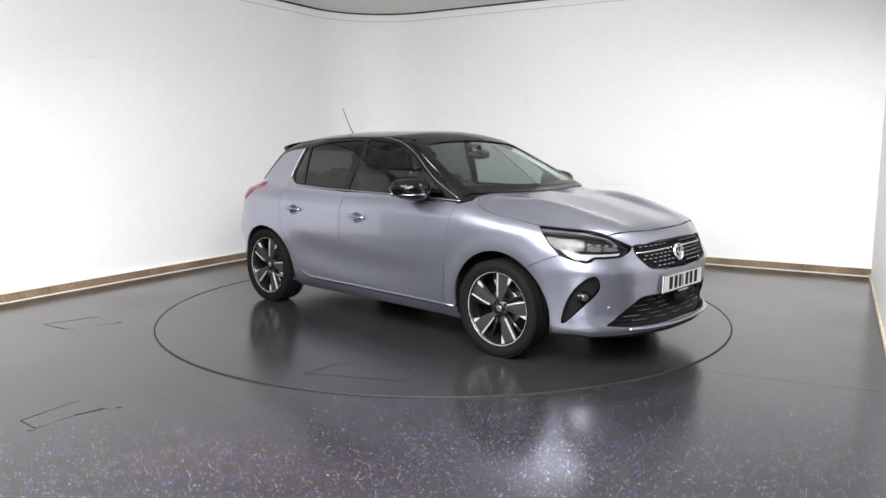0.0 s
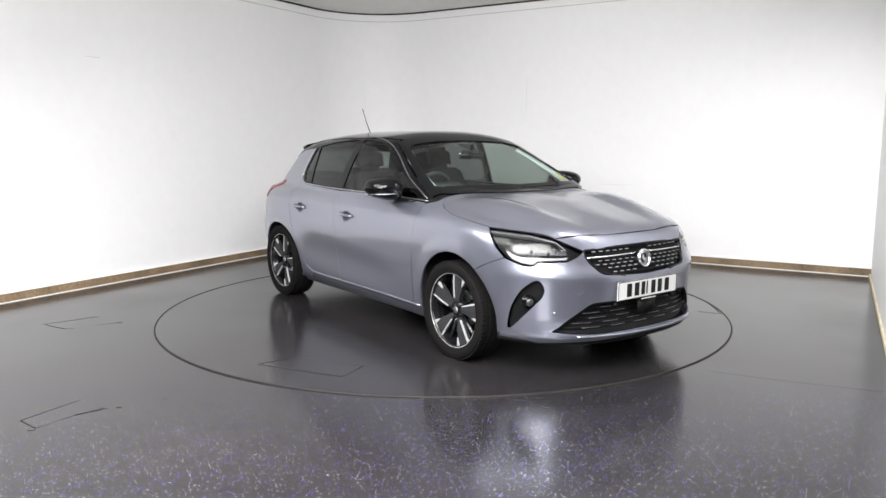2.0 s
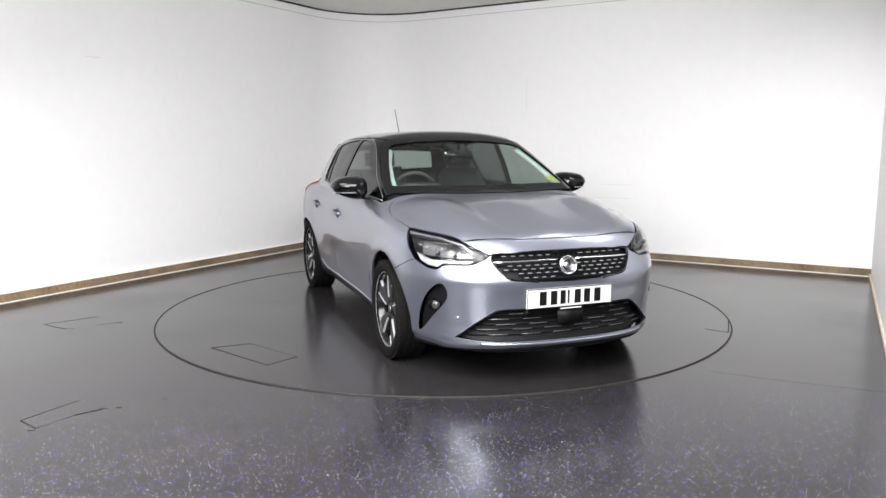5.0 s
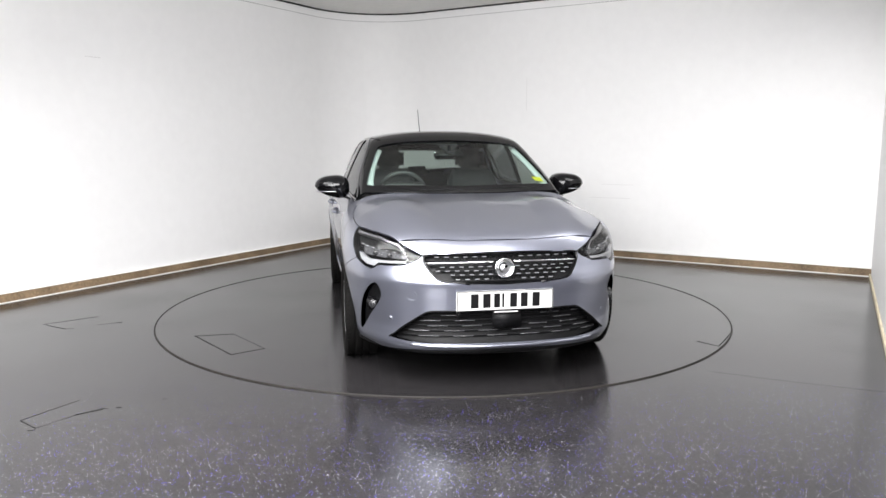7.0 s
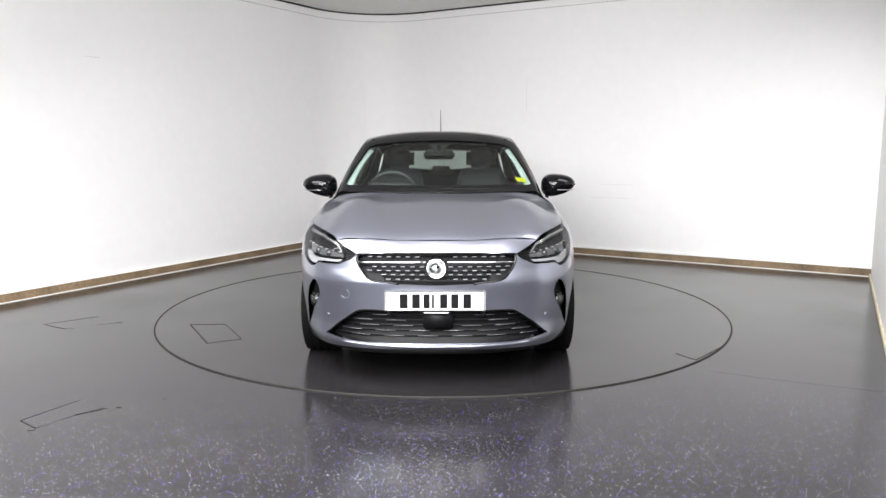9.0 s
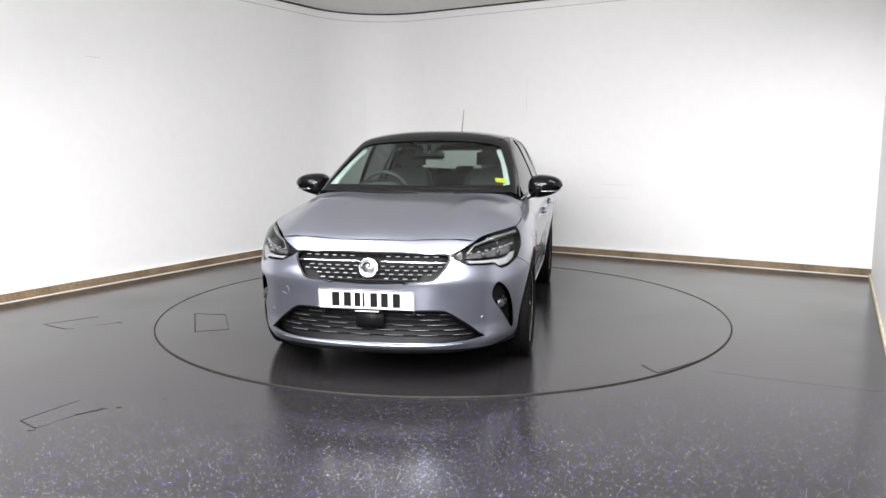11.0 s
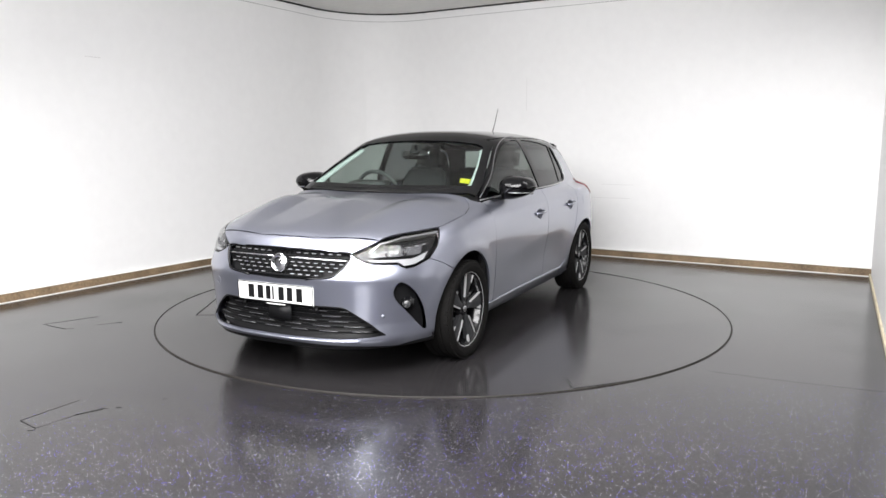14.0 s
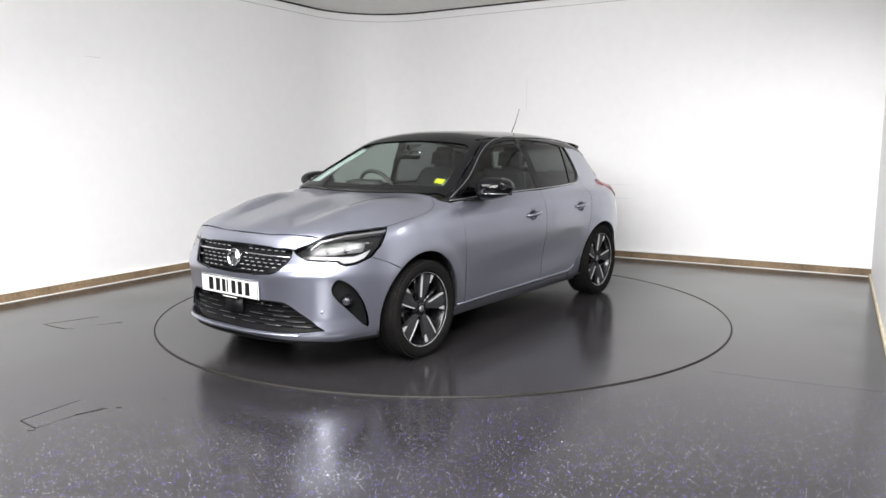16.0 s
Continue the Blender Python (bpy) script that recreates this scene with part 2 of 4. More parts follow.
slab(bm, [room(*c) for c in ((RW + .085, 1.0), (RW + .1, 1.0), (RW - .095, FAR - .03), (RW - .11, FAR - .03))], 0, .03)
bmesh.ops.recalc_face_normals(bm, faces=bm.faces)
tagged(part("baseboard", bm, PALEWOOD, smooth=False), "thin pale batten along the side wall", "baseboard", kind="structure")


def ribbon(bm, pts, w, z):
    """A flat strip of width w along floor points."""
    for (x0, y0), (x1, y1) in zip(pts, pts[1:]):
        d = Vector((x1 - x0, y1 - y0)).normalized()
        n = Vector((-d.y, d.x)) * w / 2
        e = d * w * .4
        vs = [bm.verts.new((x, y, z)) for x, y in ((x0 - n.x - e.x, y0 - n.y - e.y), (x1 - n.x + e.x, y1 - n.y + e.y), (x1 + n.x + e.x, y1 + n.y + e.y), (x0 + n.x - e.x, y0 + n.y - e.y))]
        bm.faces.new(vs)
    return bm


def floor_hatch(pts, w, label):
    bm = ribbon(bmesh.new(), pts, w, .0012)
    tagged(part("floor_hatch_seam", bm, DARKGAP, smooth=False), label, "floor seam", kind="structure")


floor_hatch([(-1.97, -2.68), (-2.1, -2.58), (-1.95, -2.29)], .0045, "dark seam round a floor access hatch")
floor_hatch([(-1.97, -2.68), (-1.86, -2.50)], .002, "faint seam of a floor access hatch")
floor_hatch([(-1.86, -2.50), (-1.80, -2.45)], .010, "dark seam of a floor access hatch")
floor_hatch([(-1.80, -2.45), (-1.77, -2.42)], .018, "dark lifted seam of a floor access hatch")
floor_hatch([(-1.775, -2.405), (-1.74, -2.415)], .004, "thin dark tear by a floor access hatch")
floor_hatch([(-2.74, -.36), (-3.03, -.61)], .009, "thin dark seam of a second floor hatch")
floor_hatch([(-3.0, -.63), (-2.80, -.75)], .008, "thin dark seam of a second floor hatch")
floor_hatch([(-2.80, -.75), (-2.74, -.74)], .005, "thin dark scuff of a second floor hatch")
floor_hatch([(-2.62, -.63), (-2.50, -.56)], .005, "short dark seam of a second floor hatch")
floor_hatch([(-2.50, -.56), (-2.47, -.55)], .012, "short dark scuff by the floor hatch")
floor_hatch([(-1.70, -2.40), (-1.68, -2.395)], .008, "small dark tear in the vinyl")
floor_hatch([(-1.51, -2.27), (-1.49, -2.265)], .005, "small dark tear in the vinyl")
floor_hatch([(-1.99, -2.71), (-1.96, -2.70)], .005, "small dark tear by a floor access hatch")
floor_hatch([(1.6, -1.8), (2.0, -2.0), (2.6, -2.25)], .0022, "thin joint between vinyl floor sheets")
# marks on the walls
def wall_mark(a, b, z, da, db, h, label):
    bm = bmesh.new()
    n = .0015
    p, q = room(a + (n if da == 0 else 0), b - (n if db == 0 else 0)), room(a + da + (n if da == 0 else 0), b + db - (n if db == 0 else 0))
    vs = [bm.verts.new((*p, z)), bm.verts.new((*q, z)), bm.verts.new((*q, z + h)), bm.verts.new((*p, z + h))]
    bm.faces.new(vs)
    bmesh.ops.recalc_face_normals(bm, faces=bm.faces)
    tagged(part("wall_mark", bm, FAINT, smooth=False), label, "wall mark", kind="structure")


wall_mark(0, .95, 2.155, 0, .17, .006, "short grey scratch on the white wall")
wall_mark(2.55, FAR, 1.75, .004, 0, .4, "faint vertical joint in the wall panels")
wall_mark(3.55, FAR, .86, .38, 0, .004, "faint grey scratch on the white wall")
wall_mark(3.4, FAR, .70, .5, 0, .004, "faint grey scratch on the white wall")

# lamps: panels added to light the walls evenly, all out of the camera's sight
for a, b, watts, tilt, long, yaw in LAMPS:
    l = bpy.data.lights.new("led_panel_lamp", "AREA")
    l.shape, l.size, l.size_y, l.energy, l.color = "RECTANGLE", 1.85, long, watts, (.996, .989, .994)
    ob = new("led_panel_lamp", l)
    ob.matrix_world = Matrix.Translation((*room(a, b), HIGH)) @ pose(0, 0, 0, 0, 0, TURN + yaw) @ pose(0, 0, -.02 - .53 * long * math.sin(radians(tilt)), tilt) @ pose(0, 0, -.06)
    # white housing made up to carry the added lamp
    panel = tagged(new("led_panel"), "added unseen light panel that evens the wall light", "ceiling light", "ceiling panels")
    panel.matrix_world = Matrix.Translation((*room(a, b), HIGH)) @ pose(0, 0, 0, 0, 0, TURN + yaw)
    bm = slab(bmesh.new(), [(-.96, -.52 * long), (.96, -.52 * long), (.96, .52 * long), (-.96, .52 * long)], -.05, 0)
    bmesh.ops.bevel(bm, geom=bm.edges[:], offset=.006, segments=2, affect="EDGES")
    bm.transform(pose(0, 0, -.02 - .53 * long * math.sin(radians(tilt)), tilt))
    for x in (-.7, .7):
        tube([(x, -.1, 0), (x, -.1, -.02 - .53 * long * math.sin(radians(tilt)))], .012, bm, seg=6)
    part("housing", bm, CHALK, panel)
for i in range(9):
    sp = tagged(new("downlight"), "small bright ceiling downlight", "ceiling light", "row of downlights")
    sp.location = (*room(5.9, -5.0 + .62 * i), HIGH)
    bm = bmesh.new()
    bmesh.ops.create_cone(bm, cap_ends=True, segments=16, radius1=.05, radius2=.06, depth=.03, matrix=pose(0, 0, -.015))
    part("rim", bm, CHALK, sp)
    bm = bmesh.new()
    bmesh.ops.create_cone(bm, cap_ends=True, segments=16, radius1=.024, radius2=.024, depth=.008, matrix=pose(0, 0, -.036))
    part("lens", bm, LEDGLOW, sp)

# ---- turntable ----
RING = 2.262
TABLE = tagged(new("turntable"), "round floor turntable covered in dark grey vinyl", "turntable")
bm = bmesh.new()
bmesh.ops.create_circle(bm, cap_ends=True, segments=160, radius=RING, matrix=pose(0, 0, .004))
part("deck", bm, FLOOR_PLAIN, TABLE, smooth=False)
bead = [(-.004, .0042), (-.003, .0070), (.003, .0070), (.008, .0012)]
for name, k, mat, label in (("rim", 0, RIMGAP, "dark metal rim of the turntable"), ("rim_edge", 2, RIMBROWN, "worn brown outer edge of the rim")):
    bm = bmesh.new()
    for i in range(160):
        t0, t1 = 2 * math.pi * i / 160, 2 * math.pi * (i + 1) / 160
        for (d0, z0), (d1, z1) in list(zip(bead, bead[1:]))[k:(2 if k == 0 else 3)]:
            bm.faces.new([bm.verts.new(((RING + d) * math.cos(t), (RING + d) * math.sin(t), z)) for d, t, z in ((d0, t0, z0), (d0, t1, z0), (d1, t1, z1), (d1, t0, z1))][::-1])
    bmesh.ops.remove_doubles(bm, verts=bm.verts, dist=1e-5)
    part(name, bm, mat, TABLE, label, smooth=False)
OX, OY = .007, -.026
hat = [(x + OX, y + OY) for x, y in ((.63, -1.62), (.64, -1.88), (1.17, -1.583), (1.06, -1.378))]
part("hatch_seam", ribbon(bmesh.new(), hat, .009, .0055), DARKGAP, TABLE, "dark seam of an access hatch", smooth=False)
part("hatch_seam", ribbon(bmesh.new(), [hat[3], (.84, -1.53), hat[0]], .003, .0055), DARKGAP, TABLE, "thin seam of an access hatch", smooth=False)
part("hatch_seam", ribbon(bmesh.new(), [(1.427, 1.52), (1.52, 1.565), (1.57, 1.60), (1.44, 1.72), (1.28, 1.86)], .008, .0055), DARKGAP, TABLE, "lifted edge of the vinyl", smooth=False)

# ---- car skin: implicit surface; x forward, y left, z up, origin midway between the axles ----
def curve(xs, ys):
    """Smooth curve through the given values, without overshoot."""
    xs, ys = np.array(xs, float), np.array(ys, float)
    d = np.diff(ys) / np.diff(xs)
    m = np.zeros(len(xs))
    m[0], m[-1] = d[0], d[-1]
    for i in range(1, len(xs) - 1):
        if d[i - 1] * d[i] > 0:
            m[i] = 2 * d[i - 1] * d[i] / (d[i - 1] + d[i])

    def f(x):
        x = np.clip(x, xs[0], xs[-1])
        i = np.clip(np.searchsorted(xs, x) - 1, 0, len(xs) - 2)
        h = xs[i + 1] - xs[i]
        t = (x - xs[i]) / h
        return ((1 + 2 * t) * (1 - t) ** 2 * ys[i] + t * (1 - t) ** 2 * h * m[i] + t * t * (3 - 2 * t) * ys[i + 1] + t * t * (t - 1) * h * m[i + 1])
    return f


def smax(a, b, k):
    return 0.5 * (a + b + np.sqrt((a - b) ** 2 + k * k))


def smin(a, b, k):
    return 0.5 * (a + b - np.sqrt((a - b) ** 2 + k * k))


def bump(v, mid, half):
    t = np.clip(1 - ((v - mid) / half) ** 2, 0, 1)
    return t * t


FA, RA, ARCH_F, ARCH_R, HUBZ = 1.262, -1.272, .375, .353, .312
plan_w = curve([-2, -1.5, -1.27, -0.8, 0, 0.6, 1.0, 1.27, 1.6, 2.1], [0.868, 0.878, 0.874, 0.853, 0.848, 0.848, 0.858, 0.866, 0.876, 0.868])
side_d = curve([0.1, 0.15, 0.2, 0.26, 0.33, 0.45, 0.6, 0.72, 0.8, 0.86, 0.92, 0.97, 1.05, 1.15], [-.2, -.12, -.080, -.052, -.038, -.022, -.008, -.002, -.004, -.010, -.020, -.028, -.055, -.11])
front_x = curve([0.12, 0.17, 0.2, 0.25, 0.3, 0.35, 0.5, 0.585, 0.67, 0.745, 0.8, 0.84, 0.9, 1.0], [1.98, 2.06, 2.095, 2.126, 2.106, 2.092, 2.098, 2.106, 2.062, 2.028, 1.998, 1.972, 1.915, 1.75])
rear_x = curve([0.2, 0.3, 0.45, 0.6, 0.75, 0.9, 1.0, 1.1], [-1.85, -1.917, -1.955, -1.969, -1.918, -1.873, -1.851, -1.772])
hood_z = curve([0.6, 0.85, 1.0, 1.3, 1.6, 1.8, 1.9, 2.0, 2.1], [1.035, 1.031, 1.016, 0.991, 0.936, 0.891, 0.862, 0.815, 0.75])
roof_z = curve([-1.9, -1.6, -1.3, -1.0, -0.5, 0, 0.3, 0.6], [1.27, 1.34, 1.385, 1.43, 1.453, 1.452, 1.43, 1.371])


def F(P):
    """Negative inside the car."""
    x, y, z = P[:, 0], np.abs(P[:, 1]), P[:, 2]
    w = plan_w(x) + side_d(z)
    # hollow swept into the door flanks, rising to the rear, and soft lips round the wheel arches
    line = .40 + .10 * np.clip((.6 - x) / 1.4, 0, 1)
    w = w - .012 * bump(z, line, .17) * np.clip((.75 - x) / .5, 0, 1) * np.clip((x + 1.0) / .35, 0, 1)
    for ax, ar in ((FA, ARCH_F), (RA, ARCH_R)):
        r = np.sqrt((x - ax) ** 2 + (z - .31) ** 2)
        w = w + .006 * bump(r, ar + .015, .10) * np.clip((.85 - z) / .1, 0, 1)
    # crease under the windows
    k = np.clip((1.02 - x) / .35, 0, 1)
    w = w - k * .29 * np.clip(z - .856 - .035 * np.clip((.84 - x) / 1.1, 0, 1), 0, 1) - (1 - k) * 1.6 * np.clip(z - .80, 0, .3) ** 2
    x0, x1 = 1.2, -.9
    xf, xr = front_x(z), rear_x(z)
    ef = np.clip((x - x0) / (xf - x0), 0, 3)
    er = np.clip((x1 - x) / (x1 - xr), 0, 3)
    yw = y / w
    q = np.where(x > 0, (yw ** 2.909 + ef ** 2.909 + 1e-9) ** (1 / 2.909), (yw ** 4.525 + er ** 4.525 + 1e-9) ** (1 / 4.525))
    a = (q - 1) * w
    hood = hood_z(x) + .040 * bump(y, .56 - .10 * np.clip(x - 1.0, 0, 1), .20) * np.clip((1.96 - x) / .42, 0, 1) * np.clip((x - .92) / .4, 0, 1) - .006 * bump(y, .2, .2)
    b = z - hood + 0.071 * np.clip(y / .8, 0, 1.3) ** 2.4
    b = np.where(x < .6, z - 1.035 + 0.071 * np.clip(y / .8, 0, 1.3) ** 2.4, b)
    body = smax(a, b, .035 + .045 * np.clip((x - .95) / .3, 0, 1) * np.clip((1.95 - x) / .3, 0, 1))
    body = smax(body, .14 - z, .02)
    g = y - (0.785 - (z - .97) * 0.382 - 0.067 * np.clip(z - 1.15, 0, 1) - np.where(x > -.35, .05, .10) * ((x + .35) / 1.3) ** 2)
    ws = (x - (1.042 - 0.06 * (y / .65) ** 2)) * .452 + (z - 1.0) * .892
    rg = (-x - 1.749 + 0.065 * (y / .6) ** 2) * .75 + (z - .97) * .66
    top = z - (roof_z(x) - 0.061 * (y / .6) ** 2.5)
    gh = smax(smax(smax(g, ws, .05), top, .04), rg, .05)
    gh = smax(gh, .90 - z, .01)
    return smin(body, gh, .012)


def normals(P):
    e, n = 1e-3, np.zeros_like(P)
    for i in range(3):
        d = np.zeros(3)
        d[i] = e
        n[:, i] = F(P + d) - F(P - d)
    return n / np.maximum(np.linalg.norm(n, axis=1), 1e-12)[:, None]


def cast(o, d, far, steps=70):
    """First meeting of the rays o + t d with the skin."""
    t = np.zeros(len(o))
    hit = np.zeros(len(o), bool)
    dt = far / steps
    for i in range(steps):
        hit |= F(o + d * (t + dt)[:, None]) < 0
        t = np.where(hit, t, t + dt)
    lo, hi = t, t + dt
    for i in range(20):
        mid = (lo + hi) / 2
        v = F(o + d * mid[:, None]) < 0
        hi, lo = np.where(v, mid, hi), np.where(v, lo, mid)
    return o + d * hi[:, None]


class Chart:
    """Flat coordinates on the skin, seen along the direction d."""

    def __init__(self, d, back, far):
        self.d = np.array(d, float) / np.linalg.norm(d)
        side = np.array((1, 0, 0)) if abs(self.d[1]) > .3 else np.array((0, 1, 0))
        self.e1 = side - self.d * (side @ self.d)
        self.e1 /= np.linalg.norm(self.e1)
        self.e2 = np.cross(self.e1, self.d)
        self.back, self.far = back, far

    def flat(self, P):
        P = np.atleast_2d(np.array(P, float))
        return np.stack([P @ self.e1, P @ self.e2], 1)

    def skin(self, uv):
        uv = np.atleast_2d(uv)
        o = uv[:, :1] * self.e1 + uv[:, 1:] * self.e2 - self.d * self.back
        return cast(o, np.repeat(self.d[None], len(o), 0), self.far)


class Drum:
    """Coordinates round an upright axis at x = ax: angle times .9 m, and height. sign -1 looks at the tail."""

    def __init__(self, ax, sign=1):
        self.ax, self.s = ax, sign

    def flat(self, P):
        P = np.atleast_2d(np.array(P, float))
        return np.stack([np.arctan2(P[:, 1], (P[:, 0] - self.ax) * self.s) * .9, P[:, 2]], 1)

    def skin(self, uv):
        uv = np.atleast_2d(uv)
        c, s = np.cos(uv[:, 0] / .9) * self.s, np.sin(uv[:, 0] / .9)
        o = np.stack([self.ax + 1.5 * c, 1.5 * s, uv[:, 1]], 1)
        return cast(o, np.stack([-c, -s, 0 * c], 1), 1.4)


SIDE = Chart((0, -1, 0), 1.2, 1.1)
SLANT = Chart((0, -.85, -.53), 1.6, 1.5)
TOP = Chart((0, 0, -1), 1.7, 1.3)
SCREEN = Chart((-.452, 0, -.892), 1.9, 1.2)
REARW = Chart((.75, 0, -.66), 2.3, 1.6)
NOSE = Drum(.9)
TAIL = Drum(-.8, -1)


def xz(pts):
    return np.array([(x, .85, z) for x, z in pts])


def xy(pts):
    return np.array([(x, y, 1.0) for x, y in pts])


def yz(pts):
    """Points of the nose given by y and z."""
    out = []
    for y, z in pts:
        lo, hi = 1.0, 2.3
        for i in range(30):
            m = (lo + hi) / 2
            lo, hi = (m, hi) if F(np.array([[m, y, z]]))[0] < 0 else (lo, m)
        out.append((lo, y, z))
    return np.array(out)


def rounded(P, n=4, closed=True):
    """Round off the corners of an outline a little by a smooth curve through its points."""
    P = np.array(P, float)
    out = []
    m = len(P)
    for i in range(m if closed else m - 1):
        p0, p1, p2, p3 = (P[(i + k) % m] if closed else P[min(max(i + k, 0), m - 1)] for k in (-1, 0, 1, 2))
        for t in np.arange(n) / n:
            out.append(.5 * (2 * p1 + (p2 - p0) * t + (2 * p0 - 5 * p1 + 4 * p2 - p3) * t * t + (3 * p1 - p0 - 3 * p2 + p3) * t ** 3))
    if not closed:
        out.append(P[-1])
    return np.array(out)


def arc(ax, r, a0, a1, n=14):
    return [(ax + r * math.cos(radians(a0 + (a1 - a0) * i / n)), .31 + r * math.sin(radians(a0 + (a1 - a0) * i / n))) for i in range(n + 1)]


def mirrored(P):
    """Complete a half outline (from the middle outwards and back to the middle) to both sides."""
    P = np.array(P, float)
    return np.concatenate([P, P[::-1] * [1, -1, 1]])


def inside(poly, pts):
    x, y = pts[:, 0], pts[:, 1]
    r = np.zeros(len(pts), bool)
    for (x0, y0), (x1, y1) in zip(poly, np.roll(poly, -1, 0)):
        if y0 != y1:
            r ^= ((y0 > y) != (y1 > y)) & (x < (x1 - x0) * (y - y0) / (y1 - y0) + x0)
    return r


def inset(poly, g):
    """Move a flat outline inwards by g."""
    area = np.sum(poly[:, 0] * np.roll(poly[:, 1], -1) - poly[:, 1] * np.roll(poly[:, 0], -1))
    s = 1 if area > 0 else -1
    a, b = poly - np.roll(poly, 1, 0), np.roll(poly, -1, 0) - poly
    na, nb = (np.stack([-v[:, 1], v[:, 0]], 1) * s / np.maximum(np.linalg.norm(v, axis=1), 1e-9)[:, None] for v in (a, b))
    n = na + nb
    n /= np.maximum(np.sum(n * n, 1), .6)[:, None] / 2
    return poly + n * g


def sheet(chart, outline, holes=(), step=.03, gap=.0022, off=0.0, depth=.014, flip=False, wave=None):
    """A trimmed piece of the skin as a bmesh-ready mesh: vertices, faces, normals. off: height over the skin; depth: of its returned edge."""
    polys = [inset(chart.flat(outline), gap)] + [inset(chart.flat(h), -gap) for h in holes]
    lo, hi = polys[0].min(0) - .004, polys[0].max(0) + .004
    bm = bmesh.new()
    nx, ny = (np.maximum(2, np.ceil((hi - lo) / step)).astype(int))
    grid = [[bm.verts.new((lo[0] + (hi[0] - lo[0]) * i / nx, lo[1] + (hi[1] - lo[1]) * j / ny, 0)) for j in range(ny + 1)] for i in range(nx + 1)]
    for i in range(nx):
        for j in range(ny):
            bm.faces.new((grid[i][j], grid[i + 1][j], grid[i + 1][j + 1], grid[i][j + 1]))
    for poly in polys:
        for p, q in zip(poly, np.roll(poly, -1, 0)):
            if np.linalg.norm(q - p) < 1e-6:
                continue
            a, b = np.minimum(p, q) - 1e-4, np.maximum(p, q) + 1e-4
            fs = []
            for f in bm.faces:
                xs = [v.co.x for v in f.verts]
                ys = [v.co.y for v in f.verts]
                if min(xs) < b[0] and max(xs) > a[0] and min(ys) < b[1] and max(ys) > a[1]:
                    fs.append(f)
            geom = set(fs)
            for f in fs:
                geom.update(f.edges)
                geom.update(f.verts)
            bmesh.ops.bisect_plane(bm, geom=list(geom), dist=1e-6, plane_co=(p[0], p[1], 0), plane_no=(-(q - p)[1], (q - p)[0], 0))
    cen = np.array([f.calc_center_median()[:2] for f in bm.faces])
    keep = inside(polys[0], cen)
    for h in polys[1:]:
        keep &= ~inside(h, cen)
    bmesh.ops.delete(bm, geom=[f for f, k in zip(list(bm.faces), keep) if not k], context="FACES")
    bmesh.ops.remove_doubles(bm, verts=bm.verts, dist=3e-4)
    bmesh.ops.triangulate(bm, faces=[f for f in bm.faces if len(f.verts) > 4])
    bm.verts.index_update()
    uv = np.array([v.co[:2] for v in bm.verts])
    P = chart.skin(uv)
    N = normals(P)
    if wave is not None:
        off = wave(P)[:, None]
    V = P + N * off
    faces = [[v.index for v in f.verts] for f in bm.faces]
    rim = [(e.link_loops[0].vert.index, e.link_loops[0].link_loop_next.vert.index) for e in bm.edges if len(e.link_loops) == 1]
    bm.free()
    # face direction
    f0 = faces[len(faces) // 2]
    nn = np.cross(V[f0[1]] - V[f0[0]], V[f0[2]] - V[f0[0]])
    turned = nn @ N[f0[0]] < 0
    NN = list(N)
    VV = list(V)
    if depth:
        dup = {}
        for i, j in rim:
            q = []
            for k in (i, j):
                if k not in dup:
                    dup[k] = (len(VV), len(VV) + 1)
                    VV += [V[k], V[k] - N[k] * depth]
                    NN += [N[k], N[k]]
                q.append(dup[k])
            faces.append([q[1][0], q[0][0], q[0][1], q[1][1]])
            e = V[j] - V[i]
            out = np.cross(e, N[i])
            out /= max(np.linalg.norm(out), 1e-9)
            if turned:
                out = -out
            for k in q:
                NN[k[0]] = NN[k[1]] = out
    if turned:
        faces = [f[::-1] for f in faces]
    return np.array(VV), faces, np.array(NN)


def skin_part(name, data, mat, parent, label="", side=0):
    """side 1: as built (left), -1: its mirror image (right)."""
    V, faces, N = data
    if side < 0:
        V, N, faces = V * [1, -1, 1], N * [1, -1, 1], [f[::-1] for f in faces]
    me = bpy.data.meshes.new(name)
    me.from_pydata(V.tolist(), [], faces)
    me.materials.append(mat)
    me.update()
    for p in me.polygons:
        p.use_smooth = True
    me.normals_split_custom_set_from_vertices(N.tolist())
    ob = new(name, me)
    ob.parent = parent
    return tagged(ob, label)


def pair(name, data, mat, parent, label=""):
    return [skin_part(name, data, mat, parent, label, s) for s in (1, -1)]


def lathe(profile, seg=64, bm=None, closed=False):
    """Turn a profile of (radius, offset along y) about the y axis."""
    bm = bm or bmesh.new()
    rings = [[bm.verts.new((r * math.cos(2 * math.pi * k / seg), y, r * math.sin(2 * math.pi * k / seg))) for k in range(seg)] for r, y in profile]
    loop = list(zip(rings, rings[1:])) + ([(rings[-1], rings[0])] if closed else [])
    for u, v in loop:
        for k in range(seg):
            bm.faces.new((u[k], u[(k + 1) % seg], v[(k + 1) % seg], v[k]))
    bmesh.ops.recalc_face_normals(bm, faces=bm.faces)
    return bm


def on_skin(chart, P, off=0.0):
    S = chart.skin(chart.flat(P))
    return S + normals(S) * off


# ---- car body ----
CAR = tagged(new("car"), "silver-blue five-door hatchback with gloss black roof on the turntable", "car")

